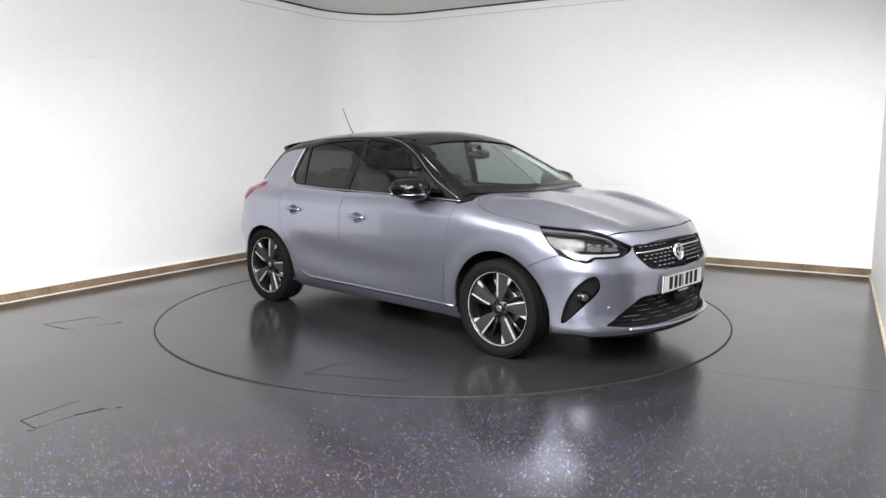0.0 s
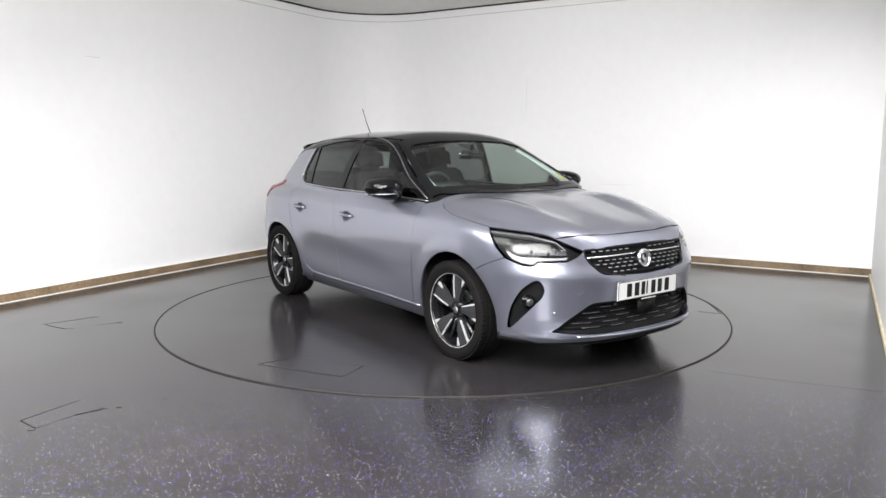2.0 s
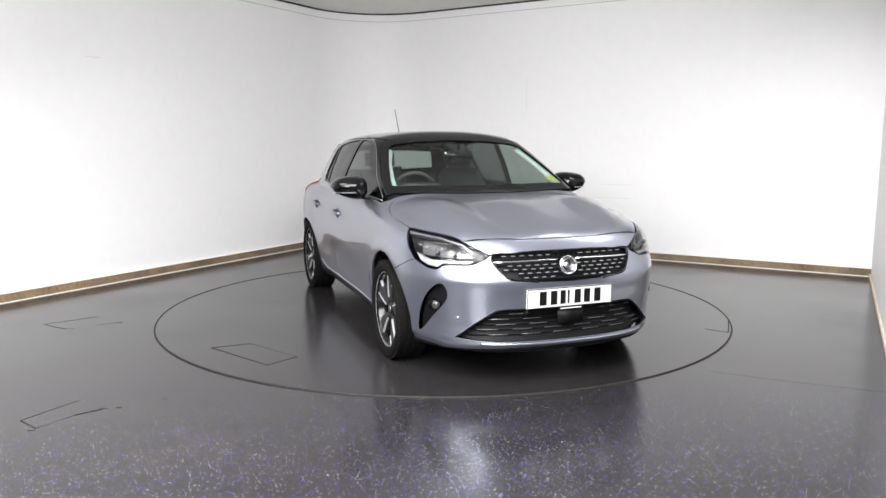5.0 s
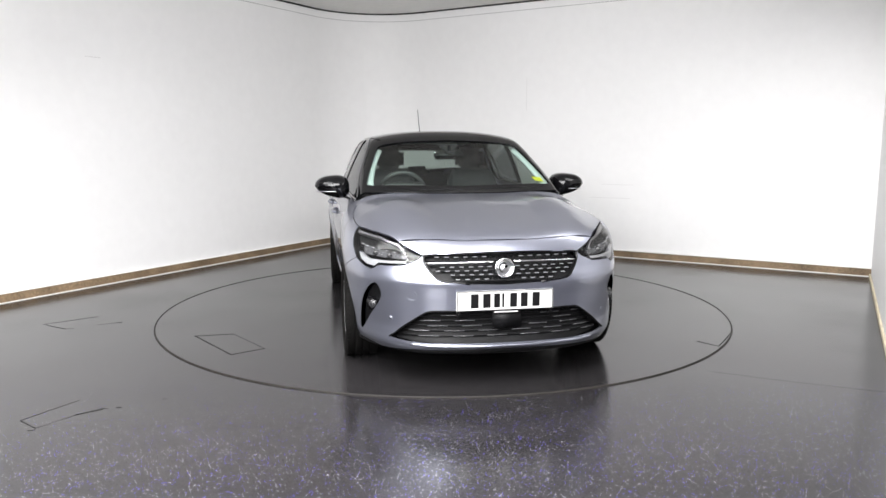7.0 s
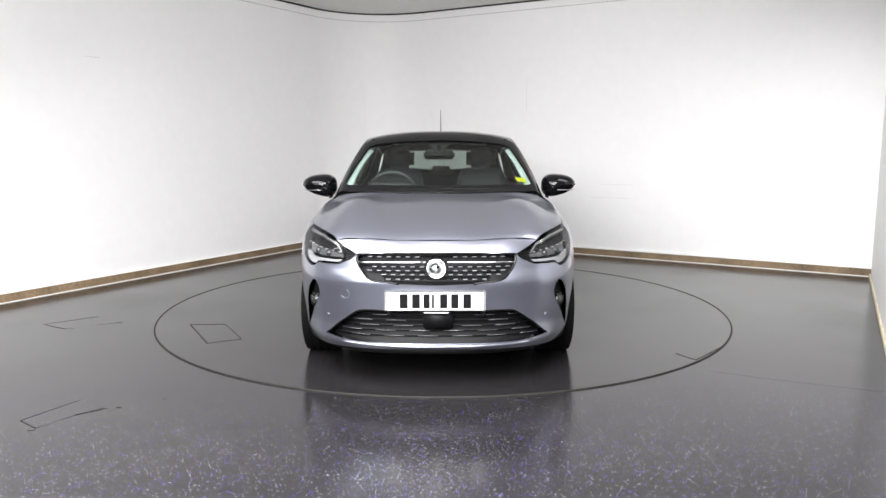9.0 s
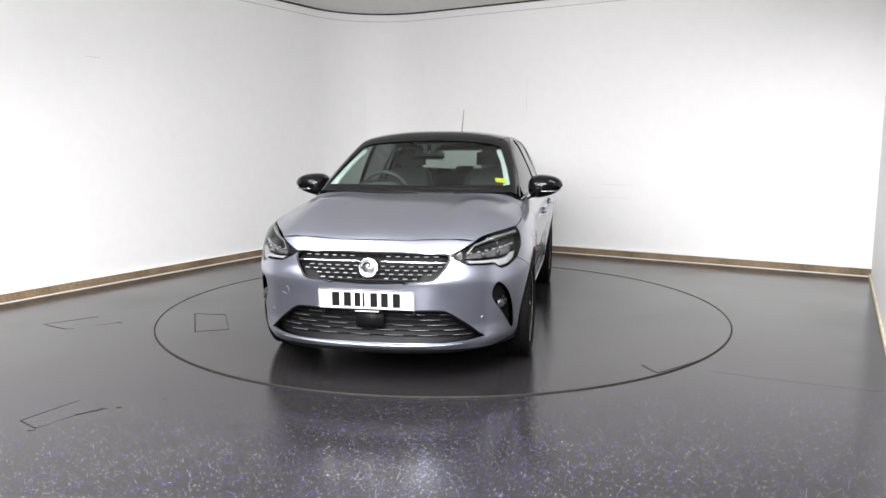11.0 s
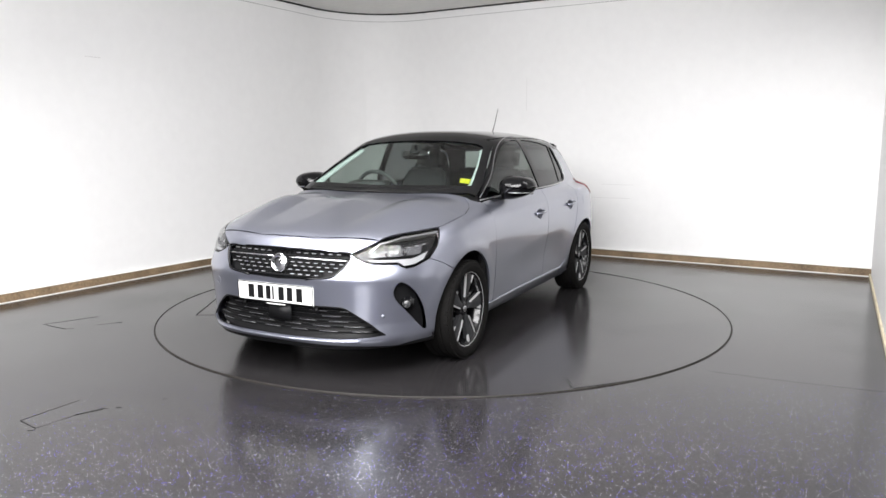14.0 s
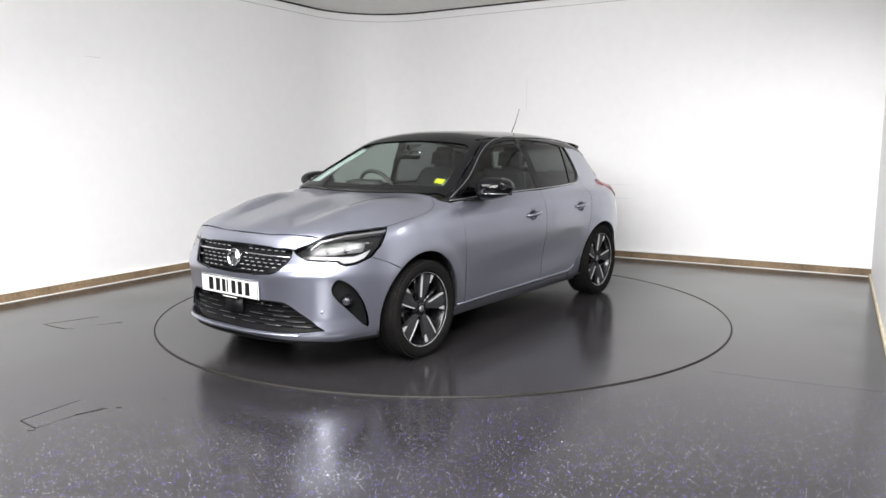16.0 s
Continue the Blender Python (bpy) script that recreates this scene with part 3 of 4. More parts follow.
bonnet_half = xy([(1.015, 0), (1.0, .3), (.962, .55), (.958, .66), (1.0, .72), (1.07, .757), (1.18, .782), (1.32, .786), (1.45, .782), (1.53, .768), (1.64, .715), (1.76, .65), (1.885, .572), (1.93, .42), (1.962, .22), (1.972, 0)])
bonnet_line = on_skin(TOP, bonnet_half)
skin_part("bonnet", sheet(TOP, mirrored(bonnet_half), step=.022, gap=.0016, depth=.012), PAINT, CAR)

hl = np.array([tuple(p) for p in bonnet_line[9:13]] + [(1.968, .437, .738), (1.965, .47, .712), (1.945, .54, .682), (1.90, .62, .678), (1.862, .679, .677), (1.858, .70, .662), (1.85, .732, .652), (1.80, .765, .66), (1.70, .80, .695), (1.62, .80, .755)])
hl[4:] = on_skin(NOSE, hl[4:])
SEAM = [tuple(p) for p in on_skin(SIDE, xz([(1.60, .660)]))]
ARC_IN = [tuple(p) for p in on_skin(SIDE, xz(arc(FA, ARCH_F, 52, -17, 10)))]
ARC_OUT = [tuple(p) for p in on_skin(SIDE, xz(arc(FA, ARCH_F, 52, 184, 18)))]
fog = np.array([(1.905, .703, .578), (1.93, .670, .54), (1.925, .675, .48), (1.87, .735, .39), (1.80, .80, .29), (1.775, .812, .30), (1.80, .80, .42), (1.85, .765, .52)])
grille_half = np.array([(2.02, 0, .750), (2.02, .2, .749), (2.013, .43, .742), (2.02, .455, .728), (2.026, .452, .700), (2.05, .41, .645), (2.067, .355, .608), (2.08, .2, .590), (2.089, 0, .583)])
intake_half = np.array([(2.09, 0, .437), (2.09, .26, .437), (2.08, .40, .437), (2.06, .46, .422), (2.02, .55, .36), (1.966, .655, .277), (2.02, .57, .268), (2.08, .45, .262), (2.1, .2, .262), (2.11, 0, .262)])
fog = rounded(fog + [-.012, .018, .0], 3)
bump_half = np.array([tuple(p) for p in bonnet_line[12:][::-1]] + [tuple(p) for p in hl[4:13]] + SEAM + ARC_IN + [(1.70, .83, .195), (1.9, .72, .20), (2.05, .50, .215), (2.10, .25, .222), (2.11, 0, .222)])
skin_part("front_bumper", sheet(NOSE, mirrored(bump_half), [mirrored(grille_half), mirrored(intake_half), fog, fog * [1, -1, 1]], step=.022, gap=.0013), PAINT, CAR)

fender = np.array([(.868, .80, .966), (.90, .78, .985), (.95, .74, .995)] + [tuple(p) for p in bonnet_line[3:10]] + [tuple(p) for p in (hl[0], hl[13], hl[12])]
                  + SEAM + ARC_OUT + [(.865, .83, .262), (.775, .83, .262), (.775, .83, .29), (.80, .83, .50), (.815, .84, .66), (.84, .84, .814)])
pair("front_wing", sheet(SLANT, fender, step=.022, gap=.0012), PAINT, CAR)

def oval(x, z):
    return xz([(x + .060 * math.cos(t), z + .040 * math.sin(t)) for t in np.linspace(0, 2 * math.pi, 25)[:-1]])


def bowl(x, z):
    return lambda P: -.050 * np.clip(1 - ((P[:, 0] - x) / .060) ** 2 - ((P[:, 2] - z) / .040) ** 2, 0, 1) ** .6 - .001


HANDLES = ((-.077, .803), (-.862, .818))
fdoor = xz([(.866, .962), (.84, .81), (.815, .66), (.79, .45), (.774, .29), (.765, .266), (.74, .262), (0, .266), (-.25, .268), (-.262, .275), (-.283, .6), (-.288, .77), (-.278, .985), (-.1, .988), (.3, .983), (.6, .973)])
pair("front_door", sheet(SIDE, fdoor, [oval(*HANDLES[0])], step=.02, gap=.002), PAINT, CAR)
rdoor = xz([(-.278, .985), (-.288, .77), (-.283, .6), (-.262, .275), (-.27, .268), (-.68, .272), (-.76, .285), (-.83, .325), (-.89, .395), (-.935, .47), (-.985, .57), (-1.03, .69), (-1.055, .81), (-1.066, .93), (-1.078, 1.075), (-1.03, 1.045), (-.955, 1.010), (-.6, .995)])
pair("rear_door", sheet(SIDE, rdoor, [oval(*HANDLES[1])], step=.02, gap=.002), PAINT, CAR)
quarter = xz([(-.76, .285), (-.83, .325), (-.89, .395), (-.935, .47), (-.985, .57), (-1.03, .69), (-1.055, .81), (-1.066, .93), (-1.078, 1.075), (-1.062, 1.09), (-1.03, 1.20), (-.995, 1.312), (-1.2, 1.295), (-1.33, 1.262), (-1.44, 1.15), (-1.55, 1.02), (-1.66, .9), (-1.76, .7), (-1.77, .5), (-1.72, .25)] + arc(RA, ARCH_R, -14, 190, 22) + [(-.80, .2), (-.74, .255)])
pair("rear_wing", sheet(SIDE, quarter, step=.028), PAINT, CAR)
sill = xz([(.88, .255), (.885, .17), (.5, .172), (-.5, .17), (-.92, .175), (-.925, .23), (-.74, .256), (-.6, .258), (0, .258), (.75, .252)])
pair("side_sill", sheet(SIDE, sill, step=.03, off=-.004), PAINT, CAR)
for s in (1, -1):
    pts = rounded(on_skin(SIDE, xz([(.86, .268), (.4, .27), (-.2, .274), (-.66, .278), (-.75, .288), (-.82, .325)]), .003), 4, False)
    part("sill_edge_trim", tube(pts * [1, s, 1], .0065), PAINT, CAR)
bump_r = np.array([(-1.72, .80, .25), (-1.77, .8, .5), (-1.76, .8, .7), (-1.77, .75, .74), (-1.9, .4, .76), (-1.93, 0, .76)])
skin_part("rear_bumper", sheet(TAIL, np.concatenate([bump_r * [1, -1, 1], bump_r[::-1], np.array([(-1.85, .6, .22), (-1.9, 0, .22), (-1.85, -.6, .22)])]), step=.04), PAINT, CAR)
gate = np.array([(-1.93, 0, .765), (-1.9, .4, .765), (-1.77, .74, .745), (-1.70, .78, .88), (-1.60, .74, 1.0), (-1.70, .60, 1.03), (-1.76, 0, 1.03)])
skin_part("tailgate", sheet(TAIL, mirrored(gate), step=.04), PAINT, CAR)
lamp = xz([(-1.44, 1.020), (-1.53, 1.012), (-1.62, .955), (-1.68, .885), (-1.66, .858), (-1.60, .875), (-1.51, .945)])
pair("tail_light", sheet(SIDE, lamp, step=.03, off=.006, depth=.02), REDLENS, CAR, "red tail light lens")
flap = xz([(-1.20, .80), (-1.35, .80), (-1.365, .815), (-1.365, .93), (-1.35, .945), (-1.20, .945)])
skin_part("charge_flap", sheet(SIDE, flap, step=.04, off=.0015, depth=.004), PAINT, CAR, "", 1)

# greenhouse: black pillars and roof, glass, bright trim
front_glass = xz([(.735, .985), (.62, 1.058), (.50, 1.14), (.36, 1.235), (.22, 1.31), (.08, 1.352), (-.08, 1.374), (-.205, 1.378), (-.255, 1.0), (.2, .995)])
rear_glass = xz([(-.325, 1.005), (-.285, 1.378), (-.5, 1.370), (-.72, 1.350), (-.90, 1.325), (-.835, 1.022), (-.6, 1.012)])
quarter_glass = xz([(-.865, 1.028), (-.928, 1.318), (-.972, 1.308), (-1.0, 1.20), (-1.028, 1.095), (-.985, 1.040)])
shell = np.array([(.86, .78, .966), (.6, .79, .973), (.3, .79, .983), (-.1, .79, .988), (-.278, .79, .985), (-.6, .79, .995), (-.955, .79, 1.010), (-1.03, .78, 1.045), (-1.062, .78, 1.09), (-1.03, .72, 1.20), (-.995, .66, 1.312), (-1.2, .62, 1.295), (-1.33, .58, 1.262), (-1.38, .56, 1.23), (-1.36, .52, 1.32), (-1.2, .54, 1.37), (-.8, .555, 1.415), (-.3, .56, 1.43), (0, .56, 1.425), (.17, .555, 1.392), (.355, .60, 1.285), (.52, .64, 1.185), (.67, .68, 1.095), (.83, .74, 1.0)])
pair("side_frame", sheet(SIDE, shell, [front_glass, rear_glass, quarter_glass], step=.03, gap=0, off=.001), BLACK, CAR, "gloss black window frame and pillars")
pair("front_window", sheet(SIDE, front_glass, step=.05, gap=.001, off=-.005, depth=0), GLASS_SIDE, CAR, "tinted side window glass")
pair("rear_window", sheet(SIDE, rear_glass, step=.05, gap=.001, off=-.005, depth=0), GLASS_DARK, CAR, "dark privacy glass")
pair("quarter_window", sheet(SIDE, quarter_glass, step=.05, gap=.001, off=-.005, depth=0), GLASS_DARK, CAR, "dark privacy glass")
for s in (1, -1):
    belt = rounded(on_skin(SIDE, xz([(.865, .968), (.6, .978), (.3, .988), (-.1, .993), (-.5, .998), (-.88, 1.010), (-.965, 1.018), (-1.025, 1.050), (-1.055, 1.086), (-1.026, 1.2), (-.992, 1.308)]), .005), 5, False)
    part("window_trim", tube(belt * [1, s, 1], .0058, flat=.7), SATIN, CAR, "bright satin belt trim")
    top = rounded(on_skin(SIDE, xz([(.84, .985), (.62, 1.09), (.50, 1.165), (.36, 1.26), (.21, 1.337), (.07, 1.376), (-.1, 1.396), (-.3, 1.402)]), .003), 4, False)
    part("window_seal", tube(top * [1, s, 1], .0032), DARKSATIN, CAR, "grey window surround line")
roof_half = xy([(.262, 0), (.25, .3), (.215, .50), (.15, .54), (-.2, .558), (-.8, .553), (-1.28, .53), (-1.36, .48), (-1.38, .3), (-1.39, 0)])
skin_part("roof", sheet(TOP, mirrored(roof_half), step=.05, gap=0, off=.003), BLACK, CAR, "gloss black roof panel")
bm = bmesh.new()
rows = []
for y in np.linspace(-.53, .53, 17):
    drop = -.061 * (abs(y) / .6) ** 2.5
    zf, xb = float(roof_z(-1.33)) + drop, -1.475 + .07 * (abs(y) / .53) ** 2
    rows.append([bm.verts.new(p) for p in ((-1.33, y, zf + .006), (-1.42, y, zf - .016), (xb, y, zf - .045), (xb + .004, y, zf - .062), (-1.40, y, zf - .06))])
for u, v in zip(rows, rows[1:]):
    for k in range(5):
        bm.faces.new((u[k], u[(k + 1) % 5], v[(k + 1) % 5], v[k]))
bm.faces.new(rows[0])
bm.faces.new(rows[-1][::-1])
bmesh.ops.recalc_face_normals(bm, faces=bm.faces)
sharp(part("roof_spoiler", bm, BLACK, CAR, "black roof spoiler"), 35)
ws_half = np.array([(.93, 0, 1.045), (.905, .3, 1.047), (.85, .62, 1.042), (.82, .660, 1.05), (.75, .648, 1.09), (.59, .610, 1.18), (.43, .562, 1.28), (.345, .535, 1.325), (.315, .48, 1.345), (.30, .3, 1.353), (.295, 0, 1.36)])
frame_half = np.array([(1.04, 0, .995), (1.0, .3, .995), (.93, .62, .99), (.88, .715, 1.0), (.75, .70, 1.085), (.585, .66, 1.18), (.42, .615, 1.28), (.24, .57, 1.385), (.23, .3, 1.40), (.235, 0, 1.405)])
skin_part("windscreen_frame", sheet(SCREEN, mirrored(frame_half), [mirrored(ws_half)], step=.04, gap=0, off=.007), BLACK, CAR, "black windscreen surround")
skin_part("windscreen", sheet(SCREEN, mirrored(ws_half), step=.05, gap=.001, off=-.002, depth=0), GLASS, CAR, "clear windscreen glass")
rw_half = np.array([(-1.44, 0, 1.27), (-1.42, .43, 1.26), (-1.57, .50, 1.09), (-1.65, 0, 1.06)])
rwf_half = np.array([(-1.36, 0, 1.35), (-1.34, .50, 1.32), (-1.40, .56, 1.22), (-1.56, .64, 1.03), (-1.74, 0, 1.02)])
skin_part("rear_screen_frame", sheet(REARW, mirrored(rwf_half), [mirrored(rw_half)], step=.05, gap=0), BLACK, CAR, "black rear screen surround")
skin_part("rear_screen", sheet(REARW, mirrored(rw_half), step=.06, gap=.001, off=-.004, depth=0), GLASS_SIDE, CAR, "tinted rear screen")

# ---- nose details ----
skin_part("grille", sheet(NOSE, mirrored(grille_half), step=.03, gap=.001, off=-.035, depth=0), MATTBLACK, CAR, "black honeycomb grille")
grille = bpy.data.objects["grille"]
def sweep(chart, P, r, flat=1.0, off=.0, n=4, closed=False, seg=8):
    Q = rounded(on_skin(chart, P, off), n, closed)
    if closed:
        Q = np.concatenate([Q, Q[:1]])
    return tube(Q, r, flat=flat, seg=seg)


part("grille_surround", sweep(NOSE, np.concatenate([grille_half[::-1], (grille_half * [1, -1, 1])[1:]])[1:-1], .0075, off=-.004), BLACK, CAR, "gloss black grille surround")
bm = bmesh.new()
for row in range(6):
    z = .733 - .0262 * row
    half = .43 - .02 * abs(row - 1) - (.035 * max(row - 2, 0))
    P = yz([(y, z) for y in np.linspace(-half, half, 13)])
    tube(rounded(P - [.022, 0, 0], 2, False), .0035, bm, flat=1.6, seg=6)
for i in range(-13, 14):
    for sgn in (-1, 1):
        y0, y1 = i * .034, i * .034 + sgn * .05
        lim = .43
        if max(abs(y0), abs(y1)) < lim - .03:
            P = yz([(y0, .735), ((y0 + y1) / 2, .67), (y1, .60 if max(abs(y0), abs(y1)) < .3 else .65)])
            tube(P - [.024, 0, 0], .003, bm, seg=5)
part("mesh", bm, MATTBLACK, grille, "gloss black honeycomb mesh")
dash = bmesh.new()
box(dash, (.008, .025, .0035), bevel=.001, seg=1)
first = None
for row, z in enumerate((.728, .676, .656, .636, .613)):
    half = (.41, .40, .375, .345, .29)[row]
    n = int(half / .053)
    for k in range(-n, n + 1):
        y = (k + (.5 if row % 2 else 0)) * .053
        if abs(y) < .075 or abs(y) > half:
            continue
        p = yz([(y, z)])[0]
        if first is None:
            first = part("grille_accent", dash, ACCENT, grille, "small bright grille accent", smooth=False)
            ob = first
        else:
            ob = new("grille_accent", first.data)
            ob.parent = grille
            tagged(ob, "small bright grille accent")
        ob.matrix_local = pose(p[0] - .012, p[1], p[2], 0, 0, -math.degrees(abs(y) * .35) * (1 if y < 0 else -1))
for s in (1, -1):
    P = yz([(y, .702 - .012 * (y - .06)) for y in np.linspace(.06, .435, 9)]) - [.004, 0, 0]
    part("grille_wing_bar", tube(P * [1, s, 1], .0065, flat=.8), CHROME, CAR, "chrome bar across the grille")
bx = yz([(0, .668)])[0]
badge = part("badge", lathe([(.0, .0), (.043, .0), (.0445, -.004), (.048, -.009), (.053, -.009), (.0555, -.004), (.0555, .012)], 40), CHROME, CAR, "round chrome badge ring")
badge.matrix_local = pose(bx[0] + .004, 0, .668, 0, 0, 90) @ pose(0, 0, 0, -12)
bm = bmesh.new()
bmesh.ops.create_cone(bm, cap_ends=True, segments=32, radius1=.043, radius2=.043, depth=.003, matrix=pose(0, -.002, 0, 90))
part("badge_field", bm, SATIN, badge)
bm = bmesh.new()
ring = [(.026 * math.cos(t) - .006, -.0045, .026 * math.sin(t) + .002) for t in np.linspace(.9, 4.4, 14)]
tube(ring, .0085, bm, flat=.5, seg=6)
box(bm, (.016, .004, .018), (.008, -.0045, .010), (0, 25, 0), .002)
part("badge_emblem", bm, BLACK, badge, "plain dark curved emblem")

plate = part("number_plate", box(bmesh.new(), (.006, .552, .113), bevel=.003), PLATE, CAR, "white number plate with dark border and characters", smooth=False)
plate.matrix_local = pose(2.106, -.006, .496, 0, 1)
bm = bmesh.new()
for a, b, c, d in ((0, .0535, .544, .004), (0, -.0535, .544, .004), (.27, 0, .004, .103), (-.27, 0, .004, .103)):
    box(bm, (.002, c, d), (.0036, a, b), bevel=0)
part("border", bm, MATTBLACK, plate, "thin black border", smooth=False)
for y, wide in ((-.173, .044), (-.105, .042), (-.047, .034), (-.012, .012), (.047, .040), (.108, .040), (.176, .042)):
    bm = box(bmesh.new(), (.002, wide, .079), (.0036, y, 0), bevel=.0008, seg=1)
    part("character_bar", bm, MATTBLACK, plate, "dark plain bar", smooth=False)
bm = box(bmesh.new(), (.004, .15, .012), (2.106, 0, .431), bevel=.001)
part("plate_strip", bm, MATTBLACK, CAR, "black strip below the plate", smooth=False)
bm = box(bmesh.new(), (.002, .135, .006), (2.1085, 0, .431), bevel=.0005, seg=1)
part("strip_lettering_bar", bm, PLATE, CAR, "small white bar of lettering", smooth=False)

skin_part("lower_intake", sheet(NOSE, mirrored(intake_half), step=.03, gap=.001, off=-.05, depth=0), MATTBLACK, CAR, "black lower air intake")
intake = bpy.data.objects["lower_intake"]
part("intake_edge", sweep(NOSE, np.concatenate([intake_half[:6][::-1], (intake_half[:6] * [1, -1, 1])[1:]]), .006, off=-.004), MATTBLACK, CAR)
for k, (z, half) in enumerate(((.405, .46), (.375, .50), (.345, .53), (.318, .56), (.291, .58))):
    P = yz([(y, z) for y in np.linspace(-half, half, 17)]) - [.026, 0, 0]
    part("intake_slat", tube(P - [.02, 0, 0], .005, flat=1.3, seg=6), MATTBLACK, intake, "black intake slat")
    y = -half + (.03 if k % 2 else .1)
    while y < half - .05:
        y2 = min(y + .11, half - .01)
        if not (abs(y + .055) < .17 and z > .33):
            Q = yz([(v, z + .005) for v in np.linspace(y, y2, 4)]) - [.018, 0, 0]
            part("intake_accent", tube(Q, .0016, flat=1, seg=5), DARKSATIN, intake, "bright edge on an intake slat")
        y += .19
part("radar_cover", box(bmesh.new(), (.02, .165, .10), (2.085, .01, .385), bevel=.008), MATTBLACK, CAR, "matt black radar cover")
for y in (.26, -.26):
    bm = bmesh.new()
    p = yz([(y, .415)])[0]
    bmesh.ops.create_cone(bm, cap_ends=True, segments=20, radius1=.014, radius2=.012, depth=.03, matrix=pose(p[0] - .012, y, .415, 0, 90))
    part("parking_sensor", bm, MATTBLACK, CAR)
for s in (1, -1):
    p = on_skin(NOSE, [(1.95, .63 * s, .385)], .001)[0]
    bm = bmesh.new()
    bmesh.ops.create_cone(bm, cap_ends=True, segments=20, radius1=.011, radius2=.0105, depth=.002)
    ob = part("parking_sensor", bm, SENSOR, CAR)
    ob.matrix_local = Matrix.Translation(p) @ Vector(normals(np.array([p]))[0]).to_track_quat("Z", "Y").to_matrix().to_4x4()
tc = [(y, z) for y, z in ((-.512 + .025 * math.cos(t), .52 + .025 * math.sin(t)) for t in np.linspace(-2.6, 1.2, 14))]
part("tow_eye_cover", tube(yz(tc) + [.0005, 0, 0], .0013, seg=5), SENSOR, CAR, "round tow eye cover line")

lip_half = np.array([(2.125, 0, .232), (2.12, .2, .232), (2.10, .42, .230), (2.05, .54, .225), (1.97, .66, .222), (1.85, .76, .220), (1.72, .82, .215)])
lipc = np.concatenate([lip_half[::-1], (lip_half * [1, -1, 1])[1:]])
P = on_skin(NOSE, lipc, .0)
lip = P.copy()
w = np.clip(1 - np.abs(P[:, 1]) / .62, 0, 1) ** .5
lip[:, 0] += .022 * w
lip[:, 2] = .248
part("splitter", tube(rounded(lip[3:-3], 4, False), .012, flat=.8), PAINT, CAR, "silver front splitter lip")
lip2 = lip.copy()
lip2[:, 2] = .212
part("lower_spoiler", tube(rounded(lip2 - [.05, 0, 0], 4, False), .020, flat=1.0), MATTBLACK, CAR, "black lower bumper edge")

# fog lamp pods
pair("fog_lamp_pod", sheet(NOSE, fog, step=.02, gap=.001, off=-.03, depth=-.03), MATTBLACK, CAR, "black fog lamp recess")
for s in (1, -1):
    c = on_skin(NOSE, [(1.86, .748, .445)], -.022)[0] * [1, s, 1]
    m = Matrix.Translation(c) @ Vector((.86, .5 * s, .05)).to_track_quat("Z", "Y").to_matrix().to_4x4()
    bm = box(bmesh.new(), (.086, .078, .034), bevel=.014, seg=3)
    pod = part("fog_lamp", bm, BLACK, CAR, "gloss black square fog lamp housing")
    pod.matrix_local = m
    bm = bmesh.new()
    bmesh.ops.create_uvsphere(bm, u_segments=20, v_segments=10, radius=.025, matrix=Matrix.Translation((0, -.004, .014)) @ Matrix.Diagonal((1, 1, .5, 1)))
    part("lens", bm, LENS, pod, "clear fog lamp lens")

# headlights: dark housing, bright strips, clear cover
for s in (1, -1):
    skin_part("headlight", sheet(NOSE, hl, step=.02, gap=.002, off=-.045, depth=-.043), MATTBLACK, CAR, "black headlight housing", s)
lights = [o for o in bpy.data.objects if o.name.startswith("headlight")]
edge = bonnet_line[9:13]
top_strip = np.concatenate([edge - [0, 0, .007], [(1.925, .53, .752)], [(1.92, .53, .744)], edge[::-1][:3] - [0, 0, .017], [edge[0] - [-.02, 0, .022]]])
low_strip = np.array([(1.70, .797, .738), (1.76, .775, .716), (1.80, .755, .706), (1.87, .68, .705), (1.93, .57, .706), (1.945, .53, .709), (1.94, .545, .695), (1.90, .62, .692), (1.86, .685, .69), (1.855, .725, .668), (1.80, .763, .674), (1.74, .785, .695)])
eye_box = np.array([(1.70, .76, .785), (1.80, .68, .765), (1.93, .53, .742), (1.94, .53, .722), (1.87, .66, .722), (1.74, .775, .73)])
for s, ob in zip((1, -1), lights):
    skin_part("light_strip", sheet(NOSE, top_strip, step=.03, gap=0, off=-.014, depth=.02), DARKSATIN, ob, "bright daytime light strip", s)
    skin_part("light_strip", sheet(NOSE, low_strip, step=.03, gap=0, off=-.012, depth=.025), DRL, ob, "bright daytime light strip", s)
    skin_part("lens_block", sheet(NOSE, eye_box, step=.03, gap=0, off=-.024, depth=.02), SMOKE, ob, "dark glossy lamp module", s)
    for x, y, z in ((1.80, .690, .742), (1.87, .615, .735)):
        c = on_skin(NOSE, [(x, y, z)], -.020)[0] * [1, s, 1]
        bm = bmesh.new()
        bmesh.ops.create_uvsphere(bm, u_segments=16, v_segments=8, radius=.016, matrix=Matrix.Translation(c) @ Matrix.Diagonal((.6, 1, 1, 1)))
        part("projector_lens", bm, LENS, ob, "dark glassy projector lens")
    for k in range(7):
        q = on_skin(NOSE, [(1.70 + .036 * k, .772 - .037 * k, .782 - .0055 * k)], -.015)[0] * [1, s, 1]
        part("led_cell", box(bmesh.new(), (.006, .020, .006), tuple(q), (0, 0, 38 * s), .002, 1), DRL, ob, "small bright lamp cell")
    skin_part("cover", sheet(NOSE, hl, step=.03, gap=.003, off=-.001, depth=0), CLEAR, ob, "clear headlight cover", s)

